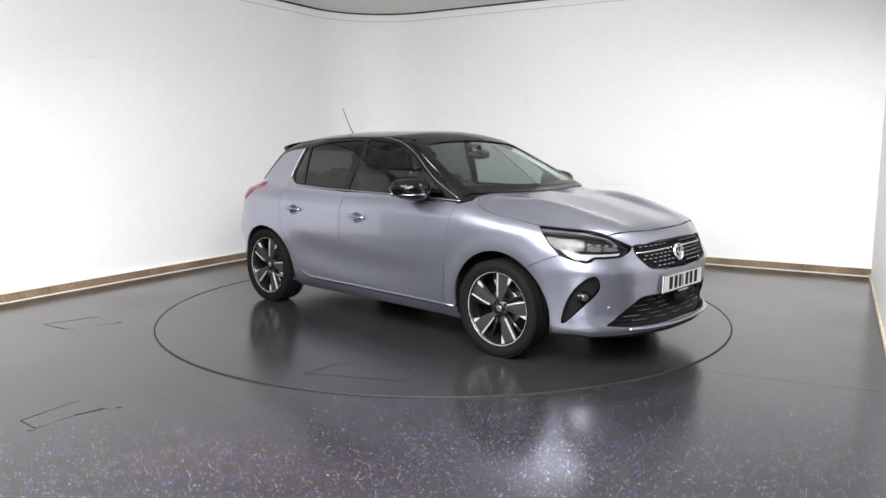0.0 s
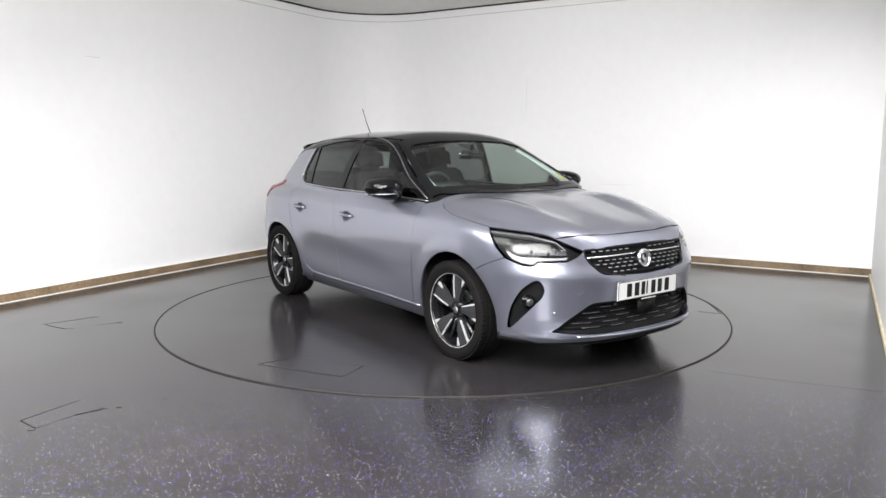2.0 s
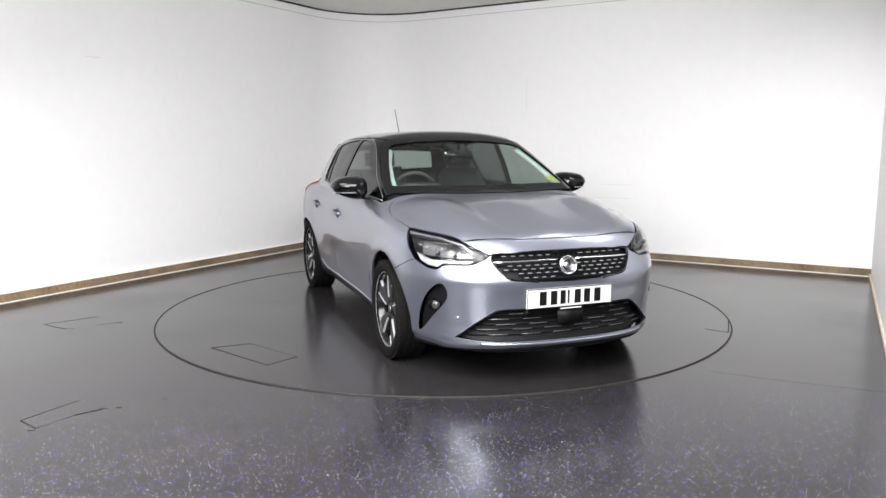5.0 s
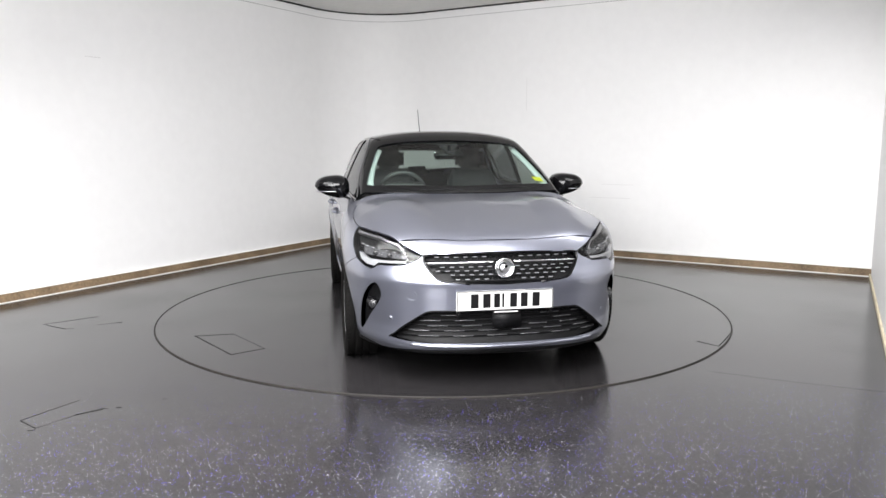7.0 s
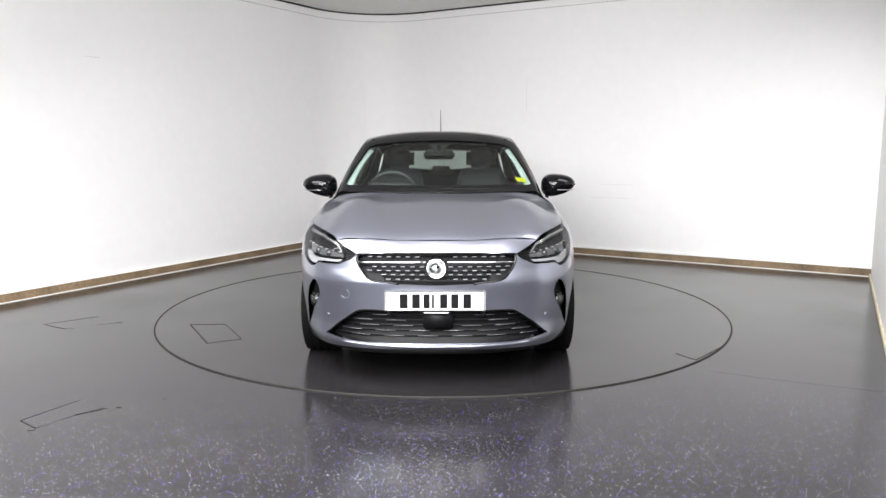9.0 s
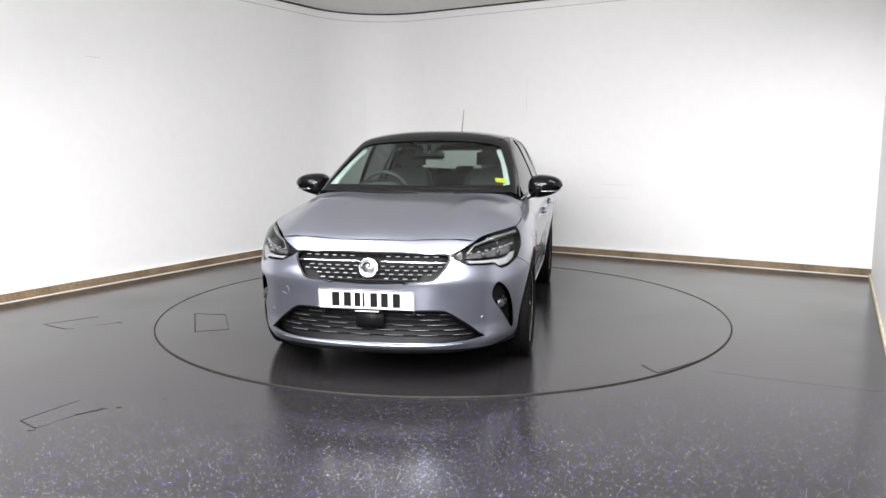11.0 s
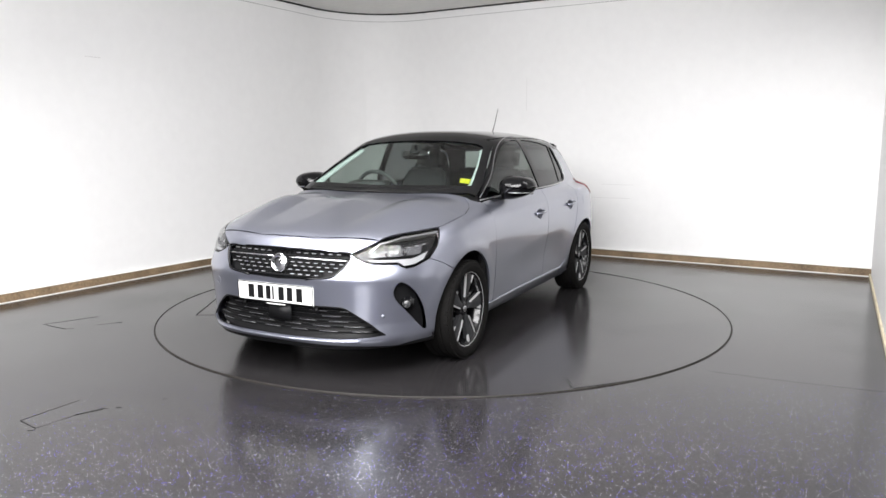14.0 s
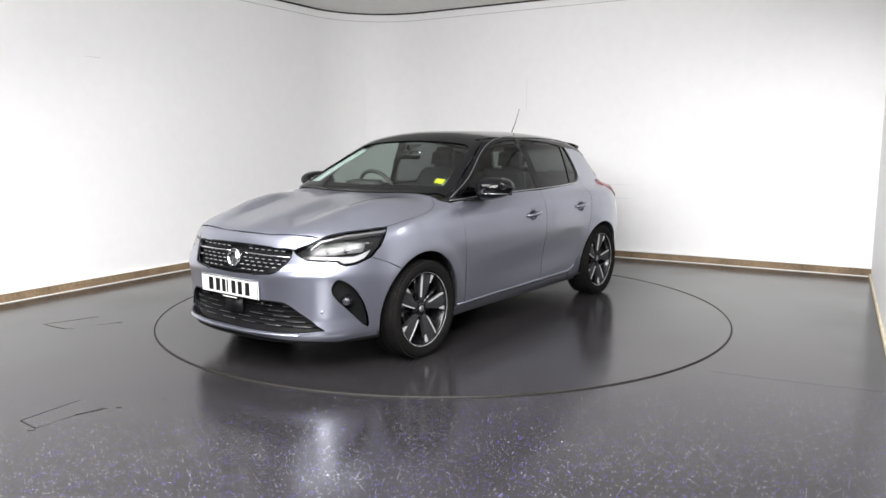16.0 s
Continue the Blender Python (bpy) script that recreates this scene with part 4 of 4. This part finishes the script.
# bonnet washer jets and wipers
for y in (.22, -.2):
    bm = box(bmesh.new(), (.03, .045, .012), (.985, y, 1.018), bevel=.004)
    part("washer_jet", bm, MATTBLACK, CAR)
for P in ([(.93, -.55, 1.055), (.97, -.2, 1.058), (.985, .12, 1.05)], [(.965, 0, 1.058), (.955, .3, 1.056), (.90, .58, 1.056)]):
    part("wiper", tube(rounded(on_skin(TOP, P, .006), 4, False), .004, flat=1.0, seg=6), MATTBLACK, CAR, "black wiper arm")
S = on_skin(SCREEN, [(.80, .56, 1.08), (.80, .63, 1.08), (.745, .62, 1.115), (.755, .545, 1.12)], -.008)
bm = bmesh.new()
bm.faces.new([bm.verts.new(p) for p in S])
bmesh.ops.solidify(bm, geom=bm.faces[:], thickness=.002)
part("yellow_sticker", bm, YELLOW, CAR, "yellow paper sticker inside the windscreen", smooth=False)

# ---- mirrors, handles, aerial ----
for s in (1, -1):
    bm = bmesh.new()
    bmesh.ops.create_uvsphere(bm, u_segments=32, v_segments=20, radius=1)
    for v in bm.verts:
        x, y, z = v.co
        p = 2.6
        n = (abs(x) ** p + abs(y) ** p + abs(z) ** p) ** (1 / p)
        x, y, z = x / n, y / n, z / n
        x = min(x, 1) if x > 0 else max(x, -.62)
        taper = 1 - .30 * (y * .5 + .5)
        v.co = (x * .155 * (1 - .2 * (y * .5 + .5)), y * .124, z * .100 * taper + (.034 if z < 0 else .008) * (y * .5 + .5))
    mir = part("door_mirror", bm, BLACK, CAR, "gloss black door mirror")
    mir.matrix_local = pose(.525, .890 * s, 1.035) @ Matrix.Diagonal((1, s, 1, 1))
    bm = bmesh.new()
    tube([(.02, -.05, -.062), (.07, -.085, -.064), (.15, -.105, -.066), (.23, -.108, -.068)], .020, bm, flat=.6, seg=10, tip=.010)
    part("mirror_arm", bm, BLACK, mir)
    bm = bmesh.new()
    box(bm, (.004, .16, .09), (-.096, -.005, .0), bevel=.002)
    part("mirror_glass", bm, MIRROR, mir, "mirror glass")
    trim = [(.152 * math.sin(t) * .90, .118 * -math.cos(t), -.026 + .004 * math.sin(t)) for t in np.linspace(.25, math.pi - .2, 12)]
    part("indicator_strip", tube(trim, .0028, seg=6), SATIN, mir, "thin bright indicator strip")
for x, z in HANDLES:
    cups = pair("handle_recess", sheet(SIDE, oval(x, z), step=.012, gap=-.003, depth=0, wave=bowl(x, z)), PAINT, CAR)
    for cup in cups:
        cup.data.normals_split_custom_set([(0, 0, 0)] * len(cup.data.loops))
    c = on_skin(SIDE, xz([(x, z)]), 0)[0]
    for s in (1, -1):
        pts = [(x - .095 + .19 * t, (c[1] + .004 + .026 * math.sin(math.pi * t) ** .5) * s, z + .010 - .012 * (t - .5)) for t in np.linspace(0, 1, 13)]
        part("door_handle", tube(pts, .0145, flat=.8, seg=12), PAINT, CAR)
base = on_skin(TOP, [(-1.085, 0, 1.4)])[0]
bm = bmesh.new()
bmesh.ops.create_cone(bm, cap_ends=True, segments=16, radius1=.022, radius2=.011, depth=.03, matrix=pose(base[0], 0, base[2] + .012))
part("aerial_base", bm, MATTBLACK, CAR)
part("aerial", tube([(base[0] - .005, 0, base[2] + .015), (base[0] - .075, 0, base[2] + .115), (-1.235, 0, 1.67)], .0042, tip=.0025), MATTBLACK, CAR, "thin black roof aerial")

# ---- wheels ----
TYRE = HUBZ
tyre_prof = [(.232, -.083), (.245, -.098), (.275, -.104), (.296, -.100), (.307, -.088)]
grooves = []
for c in (-.045, 0, .045):
    grooves += [(TYRE, c - .008), (TYRE - .007, c - .006), (TYRE - .007, c + .006), (TYRE, c + .008)]
tyre_prof += [(TYRE, -.075)] + grooves + [(TYRE, .075), (.307, .088), (.296, .100), (.275, .104), (.245, .098), (.232, .083)]


def tread_blocks():
    bm = lathe(tyre_prof, 96, closed=True)
    for k in range(72):
        t = 2 * math.pi * k / 72
        for y, a in ((-.082, 25), (.082, -25), (-.026, 30), (.026, -30)):
            m = pose(0, 0, 0, 0, -math.degrees(t), 0) @ pose(TYRE - .0025, y, 0, a, 0, 0)
            bmesh.ops.create_cube(bm, size=1, matrix=m @ Matrix.Diagonal((.0075, .026, .017, 1)))
    return bm


def blade():
    """One wide rim blade: charcoal wedge; outward is -y."""
    bm = bmesh.new()
    prof = [(.052, -.016, .014), (.08, -.024, .022), (.13, -.044, .026), (.18, -.062, .030), (.226, -.076, .034)]
    rows = []
    for r, a, b in prof:
        y = -.050 - .020 * math.sin(min(r, .2) / .2 * 1.5)
        rows.append([bm.verts.new((r, y, a)), bm.verts.new((r, y - .003, (a + b) / 2)), bm.verts.new((r, y, b)), bm.verts.new((r, y + .035, b - .004)), bm.verts.new((r, y + .035, a + .004))])
    for u, v in zip(rows, rows[1:]):
        for k in range(5):
            bm.faces.new((u[k], u[(k + 1) % 5], v[(k + 1) % 5], v[k]))
    bm.faces.new(rows[0])
    bm.faces.new(rows[-1][::-1])
    bmesh.ops.recalc_face_normals(bm, faces=bm.faces)
    return bm


def edge_line(which):
    """Machined silver faces on a blade."""
    bm = bmesh.new()
    if which == 0:
        q = [(.075, .020, -.0675), (.13, .0265, -.0705), (.228, .0345, -.0725)]
        w = [.0045, .006, .0075]
    else:
        q = [(.165, -.054, -.0715), (.197, -.059, -.0725), (.228, -.065, -.0725)]
        w = [.001, .014, .026]
    prev = None
    for (r, z, y), t in zip(q, w):
        row = [bm.verts.new((r, y - .0015, z - t)), bm.verts.new((r, y - .0015, z + t * .3)), bm.verts.new((r, y + .010, z + t * .3)), bm.verts.new((r, y + .010, z - t))]
        if prev:
            for k in range(4):
                bm.faces.new((prev[k], prev[(k + 1) % 4], row[(k + 1) % 4], row[k]))
        else:
            bm.faces.new(row)
        prev = row
    bm.faces.new(prev[::-1])
    bmesh.ops.recalc_face_normals(bm, faces=bm.faces)
    return bm


def spun(bm, k):
    bm.transform(pose(0, 0, 0, 0, -72 * k - 83, 0))
    return bm


def wheel():
    """Outer face towards -y."""
    w = part("wheel", lathe([(.236, -.080), (.240, -.084), (.234, -.088), (.225, -.072), (.215, -.04), (.205, .03), (.215, .085), (.236, .09), (.228, .08), (.20, .0), (.21, -.045), (.222, -.075)], 72), RIMBLACK, None)
    part("tyre", tread_blocks(), RUBBER, w, "black rubber tyre with tread", smooth=False)
    sharp(bpy.data.objects[[o.name for o in w.children][0]], 40)
    part("rim_lip", lathe([(.2305, -.0745), (.2335, -.0875), (.2375, -.0885), (.240, -.085), (.238, -.080), (.232, -.07)], 72, closed=True), MACHINED, w, "machined silver rim edge")
    for k in range(5):
        b = part("blade", spun(blade(), k), CHARCOAL, w, "charcoal blade spoke", smooth=False)
        part("machined_edge", spun(edge_line(0), k), MACHINED, b, "silver machined edge", smooth=False)
        part("machined_edge", spun(edge_line(1), k), MACHINED, b, "silver machined edge", smooth=False)
        bm = box(bmesh.new(), (.17, .03, .018), (.135, -.035, .0), (0, 0, -4), .005)
        bm.transform(pose(0, 0, 0, 0, -22, 0))
        part("inner_spoke", spun(bm, k), RIMBLACK, w, "gloss black inner spoke")
    hub = part("hub", lathe([(0, -.062), (.03, -.062), (.034, -.06), (.05, -.052), (.062, -.04), (.066, .02)], 40), RIMBLACK, w)
    part("hub_cap", lathe([(0, -.067), (.017, -.067), (.0205, -.064), (.022, -.060)], 28), DARKSATIN, hub, "silver hub cap")
    part("brake_disc", lathe([(.06, .004), (.118, .004), (.12, .006), (.12, .022), (.06, .022)], 48, closed=True), STEEL, w, "steel brake disc")
    part("brake_caliper", box(bmesh.new(), (.05, .06, .11), (.115, .0, .02), bevel=.012), CHARCOAL, w)
    for k in range(5):
        t = radians(72 * k + 36)
        bm = bmesh.new()
        bmesh.ops.create_cone(bm, cap_ends=True, segments=6, radius1=.010, radius2=.010, depth=.02, matrix=pose(.048 * math.cos(t), -.048, .048 * math.sin(t), 90))
        part("wheel_bolt", bm, MATTBLACK, hub)
    bm = bmesh.new()
    bmesh.ops.create_cone(bm, cap_ends=True, segments=32, radius1=.212, radius2=.212, depth=.004, matrix=pose(0, .03, 0, 90))
    part("dust_shield", bm, MATTBLACK, w)
    return w


w0 = wheel()
w0.parent = CAR
HUBY = .755
spots = [(FA, -1), (RA, -1), (FA, 1), (RA, 1)]
w0.matrix_local = pose(FA, -HUBY, HUBZ)
for k, (x, s) in enumerate(spots[1:]):
    c = copy_thing(w0, pose(x, HUBY * s, HUBZ, 0, (8, 1, 5)[k], 180 if s > 0 else 0))
    c.parent = CAR
for x, r in ((FA, .39), (RA, .368)):
    for s in (1, -1):
        bm = bmesh.new()
        prev = None
        for k in range(21):
            t = radians(-12 + 204 * k / 20)
            row = [bm.verts.new((x + r * math.cos(t), y * s, .31 + r * math.sin(t))) for y in (.79, .5)]
            mid = bm.verts.new((x, .5 * s, .31)) if not prev else mid
            if prev:
                bm.faces.new((prev[0], row[0], row[1], prev[1]))
                bm.faces.new((prev[1], row[1], mid))
            prev = row
        part("wheel_arch_liner", bm, MATTBLACK, CAR, "black wheel arch liner")
bm = bmesh.new()
box(bm, (1.72, 1.5, .06), (0, 0, .20), bevel=.02)
box(bm, (.5, 1.0, .06), (1.75, 0, .22), bevel=.02)
box(bm, (.4, 1.0, .06), (-1.7, 0, .26), bevel=.02)
box(bm, (2.6, 1.0, .05), (0, 0, .24), bevel=.02)
part("underbody", bm, MATTBLACK, CAR)
for size, at in (((1.75, .03, .66), (-.02, .765, .60)), ((1.75, .03, .66), (-.02, -.765, .60)), ((.05, 1.5, .66), (.86, 0, .62)), ((.04, 1.0, .45), (1.9, 0, .45))):
    part("inner_trim", box(bmesh.new(), size, at, bevel=0), CABIN, CAR, "dark cabin lining", smooth=False)

# ---- cabin ----
bm = bmesh.new()
prof = [(.90, .98), (.84, 1.030), (.66, 1.035), (.52, 1.01), (.46, .93), (.50, .70), (.80, .60)]
rows = [[bm.verts.new((x - .10 * (abs(y) / .7) ** 2, y, z - .02 * (abs(y) / .7) ** 2)) for x, z in prof] for y in np.linspace(-.70, .70, 13)]
for u, v in zip(rows, rows[1:]):
    for k in range(len(prof) - 1):
        bm.faces.new((u[k], u[k + 1], v[k + 1], v[k]))
part("dashboard", bm, CABIN, CAR, "dark grey dashboard")
bm = box(bmesh.new(), (.16, .34, .06), (.52, -.36, 1.03), (0, 8, 0), .025, 3)
part("instrument_hood", bm, CABIN, CAR)
rim = [(.365 * 0, .182 * math.cos(t), .182 * math.sin(t)) for t in np.linspace(0, 2 * math.pi, 33)]
sw = part("steering_wheel", tube(rim, .016, seg=10), CABIN, CAR, "dark leather steering wheel")
sw.matrix_local = pose(.36, -.36, .965, 0, 22, 0)
bm = bmesh.new()
box(bm, (.04, .14, .10), (.01, 0, -.01), bevel=.02)
for a in (0, 180, 250, 290):
    box(bm, (.018, .15, .03), (.005, .10 * math.cos(radians(a)), .10 * math.sin(radians(a))), (a, 0, 0), .006)
part("wheel_boss", bm, CABIN, sw)


def seat(y):
    st = part("front_seat", box(bmesh.new(), (.50, .50, .16), (-.10, y, .50), (0, -6, 0), .06, 4), SEAT, CAR, "dark grey cloth seat")
    bm = bmesh.new()
    bmesh.ops.create_cube(bm, size=1)
    bmesh.ops.subdivide_edges(bm, edges=bm.edges[:], cuts=5, use_grid_fill=True)
    for v in bm.verts:
        x, yy, z = v.co
        wd = .50 - .16 * max(z, 0) ** 1.3 * 2
        v.co = (x * .13 + .03 * abs(yy) ** 2 * 4 * (.5 - z) * (1 if x > 0 else 0), yy * wd, z * .62)
    bmesh.ops.bevel(bm, geom=[e for e in bm.edges if e.calc_face_angle(0) > .7], offset=.03, segments=3, affect="EDGES")
    bm.transform(pose(-.39, y, .83, 0, -20, 0))
    part("backrest", bm, SEAT, st)
    bm = box(bmesh.new(), (.11, .26, .20), (-.53, y, 1.215), (0, -12, 0), .045, 4)
    head = part("headrest", bm, SEAT, st)
    bm = bmesh.new()
    for k in (-.06, .06):
        tube([(-.51, y + k, 1.05), (-.525, y + k, 1.16)], .007, bm)
    part("headrest_post", bm, SATIN, head)


seat(.36)
seat(-.36)
bench = part("rear_seat", box(bmesh.new(), (.45, 1.2, .16), (-.95, 0, .52), (0, -6, 0), .06, 3), SEAT, CAR, "dark grey cloth rear bench")
part("backrest", box(bmesh.new(), (.14, 1.2, .55), (-1.24, 0, .80), (0, -18, 0), .05, 3), SEAT, bench)
for y in (-.36, 0, .36):
    part("headrest", box(bmesh.new(), (.09, .25, .14 if y else .11), (-1.30, y, 1.03 if y else 1.07), (0, -14, 0), .04, 3), SEAT, bench)
lin = xy([(.20, 0), (.19, .3), (.15, .46), (-.2, .50), (-.8, .49), (-1.2, .45), (-1.28, .3), (-1.28, 0)])
skin_part("headliner", sheet(TOP, mirrored(lin), step=.08, gap=0, off=-.035, depth=.004), LINER, CAR, "grey headliner")
for s in (1, -1):
    P = np.array([(.86, .645, 1.03), (.72, .645, 1.10), (.5, .60, 1.215), (.33, .54, 1.31)])
    Q = on_skin(SCREEN, P, -.03)
    part("pillar_trim", tube(rounded(Q, 4, False) * [1, s, 1], .034, flat=.45), PILLAR, CAR, "pale grey pillar trim")
pair("rear_pillar_trim", sheet(SIDE, xz([(-1.09, 1.0), (-1.07, 1.10), (-1.03, 1.29), (-1.30, 1.25), (-1.42, 1.14), (-1.52, 1.03)]), step=.06, off=-.028, depth=0), CABIN, CAR)
for s in (1, -1):
    bm = bmesh.new()
    v = [bm.verts.new((x, y * s, z)) for x, y, z in ((-1.24, .555, 1.285), (-1.385, .41, 1.285), (-1.465, .46, 1.17), (-1.38, .59, 1.15), (-1.59, .50, 1.00), (-1.48, .645, 1.00))]
    for q in ((0, 1, 2, 3), (3, 2, 4, 5)):
        bm.faces.new([v[k] for k in q])
    bmesh.ops.solidify(bm, geom=bm.faces[:], thickness=.006)
    part("tail_pillar_trim", bm, CABIN, CAR, "dark grey inner pillar trim", smooth=False)
m = part("rear_view_mirror", box(bmesh.new(), (.035, .235, .066), (.405, 0, 1.262), (0, 10, 0), .016, 3), BLACK, CAR, "black rear view mirror")
bm = box(bmesh.new(), (.003, .215, .05), (.386, 0, 1.259), (0, 10, 0), .001, 1)
part("mirror_glass", bm, MIRROR, m)
bm = bmesh.new()
tube([(.415, 0, 1.28), (.40, 0, 1.335)], .012, bm)
part("mirror_stem", bm, MATTBLACK, m)
S = on_skin(SCREEN, [(.32, -.085, 1.345), (.32, .085, 1.345), (.40, .045, 1.31), (.46, .03, 1.28), (.46, -.03, 1.28), (.40, -.045, 1.31)], -.012)
bm = bmesh.new()
bm.faces.new([bm.verts.new(p) for p in S])
bmesh.ops.solidify(bm, geom=bm.faces[:], thickness=.03)
part("camera_housing", bm, CABIN, CAR, "dark grey camera housing behind the windscreen", smooth=False)


def motions():
    rows, table = [], []
    for i in range(0, 17):
        a = -42.9 - 5.268 * i
        rows.append((i, pose(0, 0, .0042, 0, 0, a) @ pose(OX, OY, 0)))
        table.append((i, pose(0, 0, 0, 0, 0, a)))
    walk(CAR, rows)
    walk(TABLE, table)


motions()
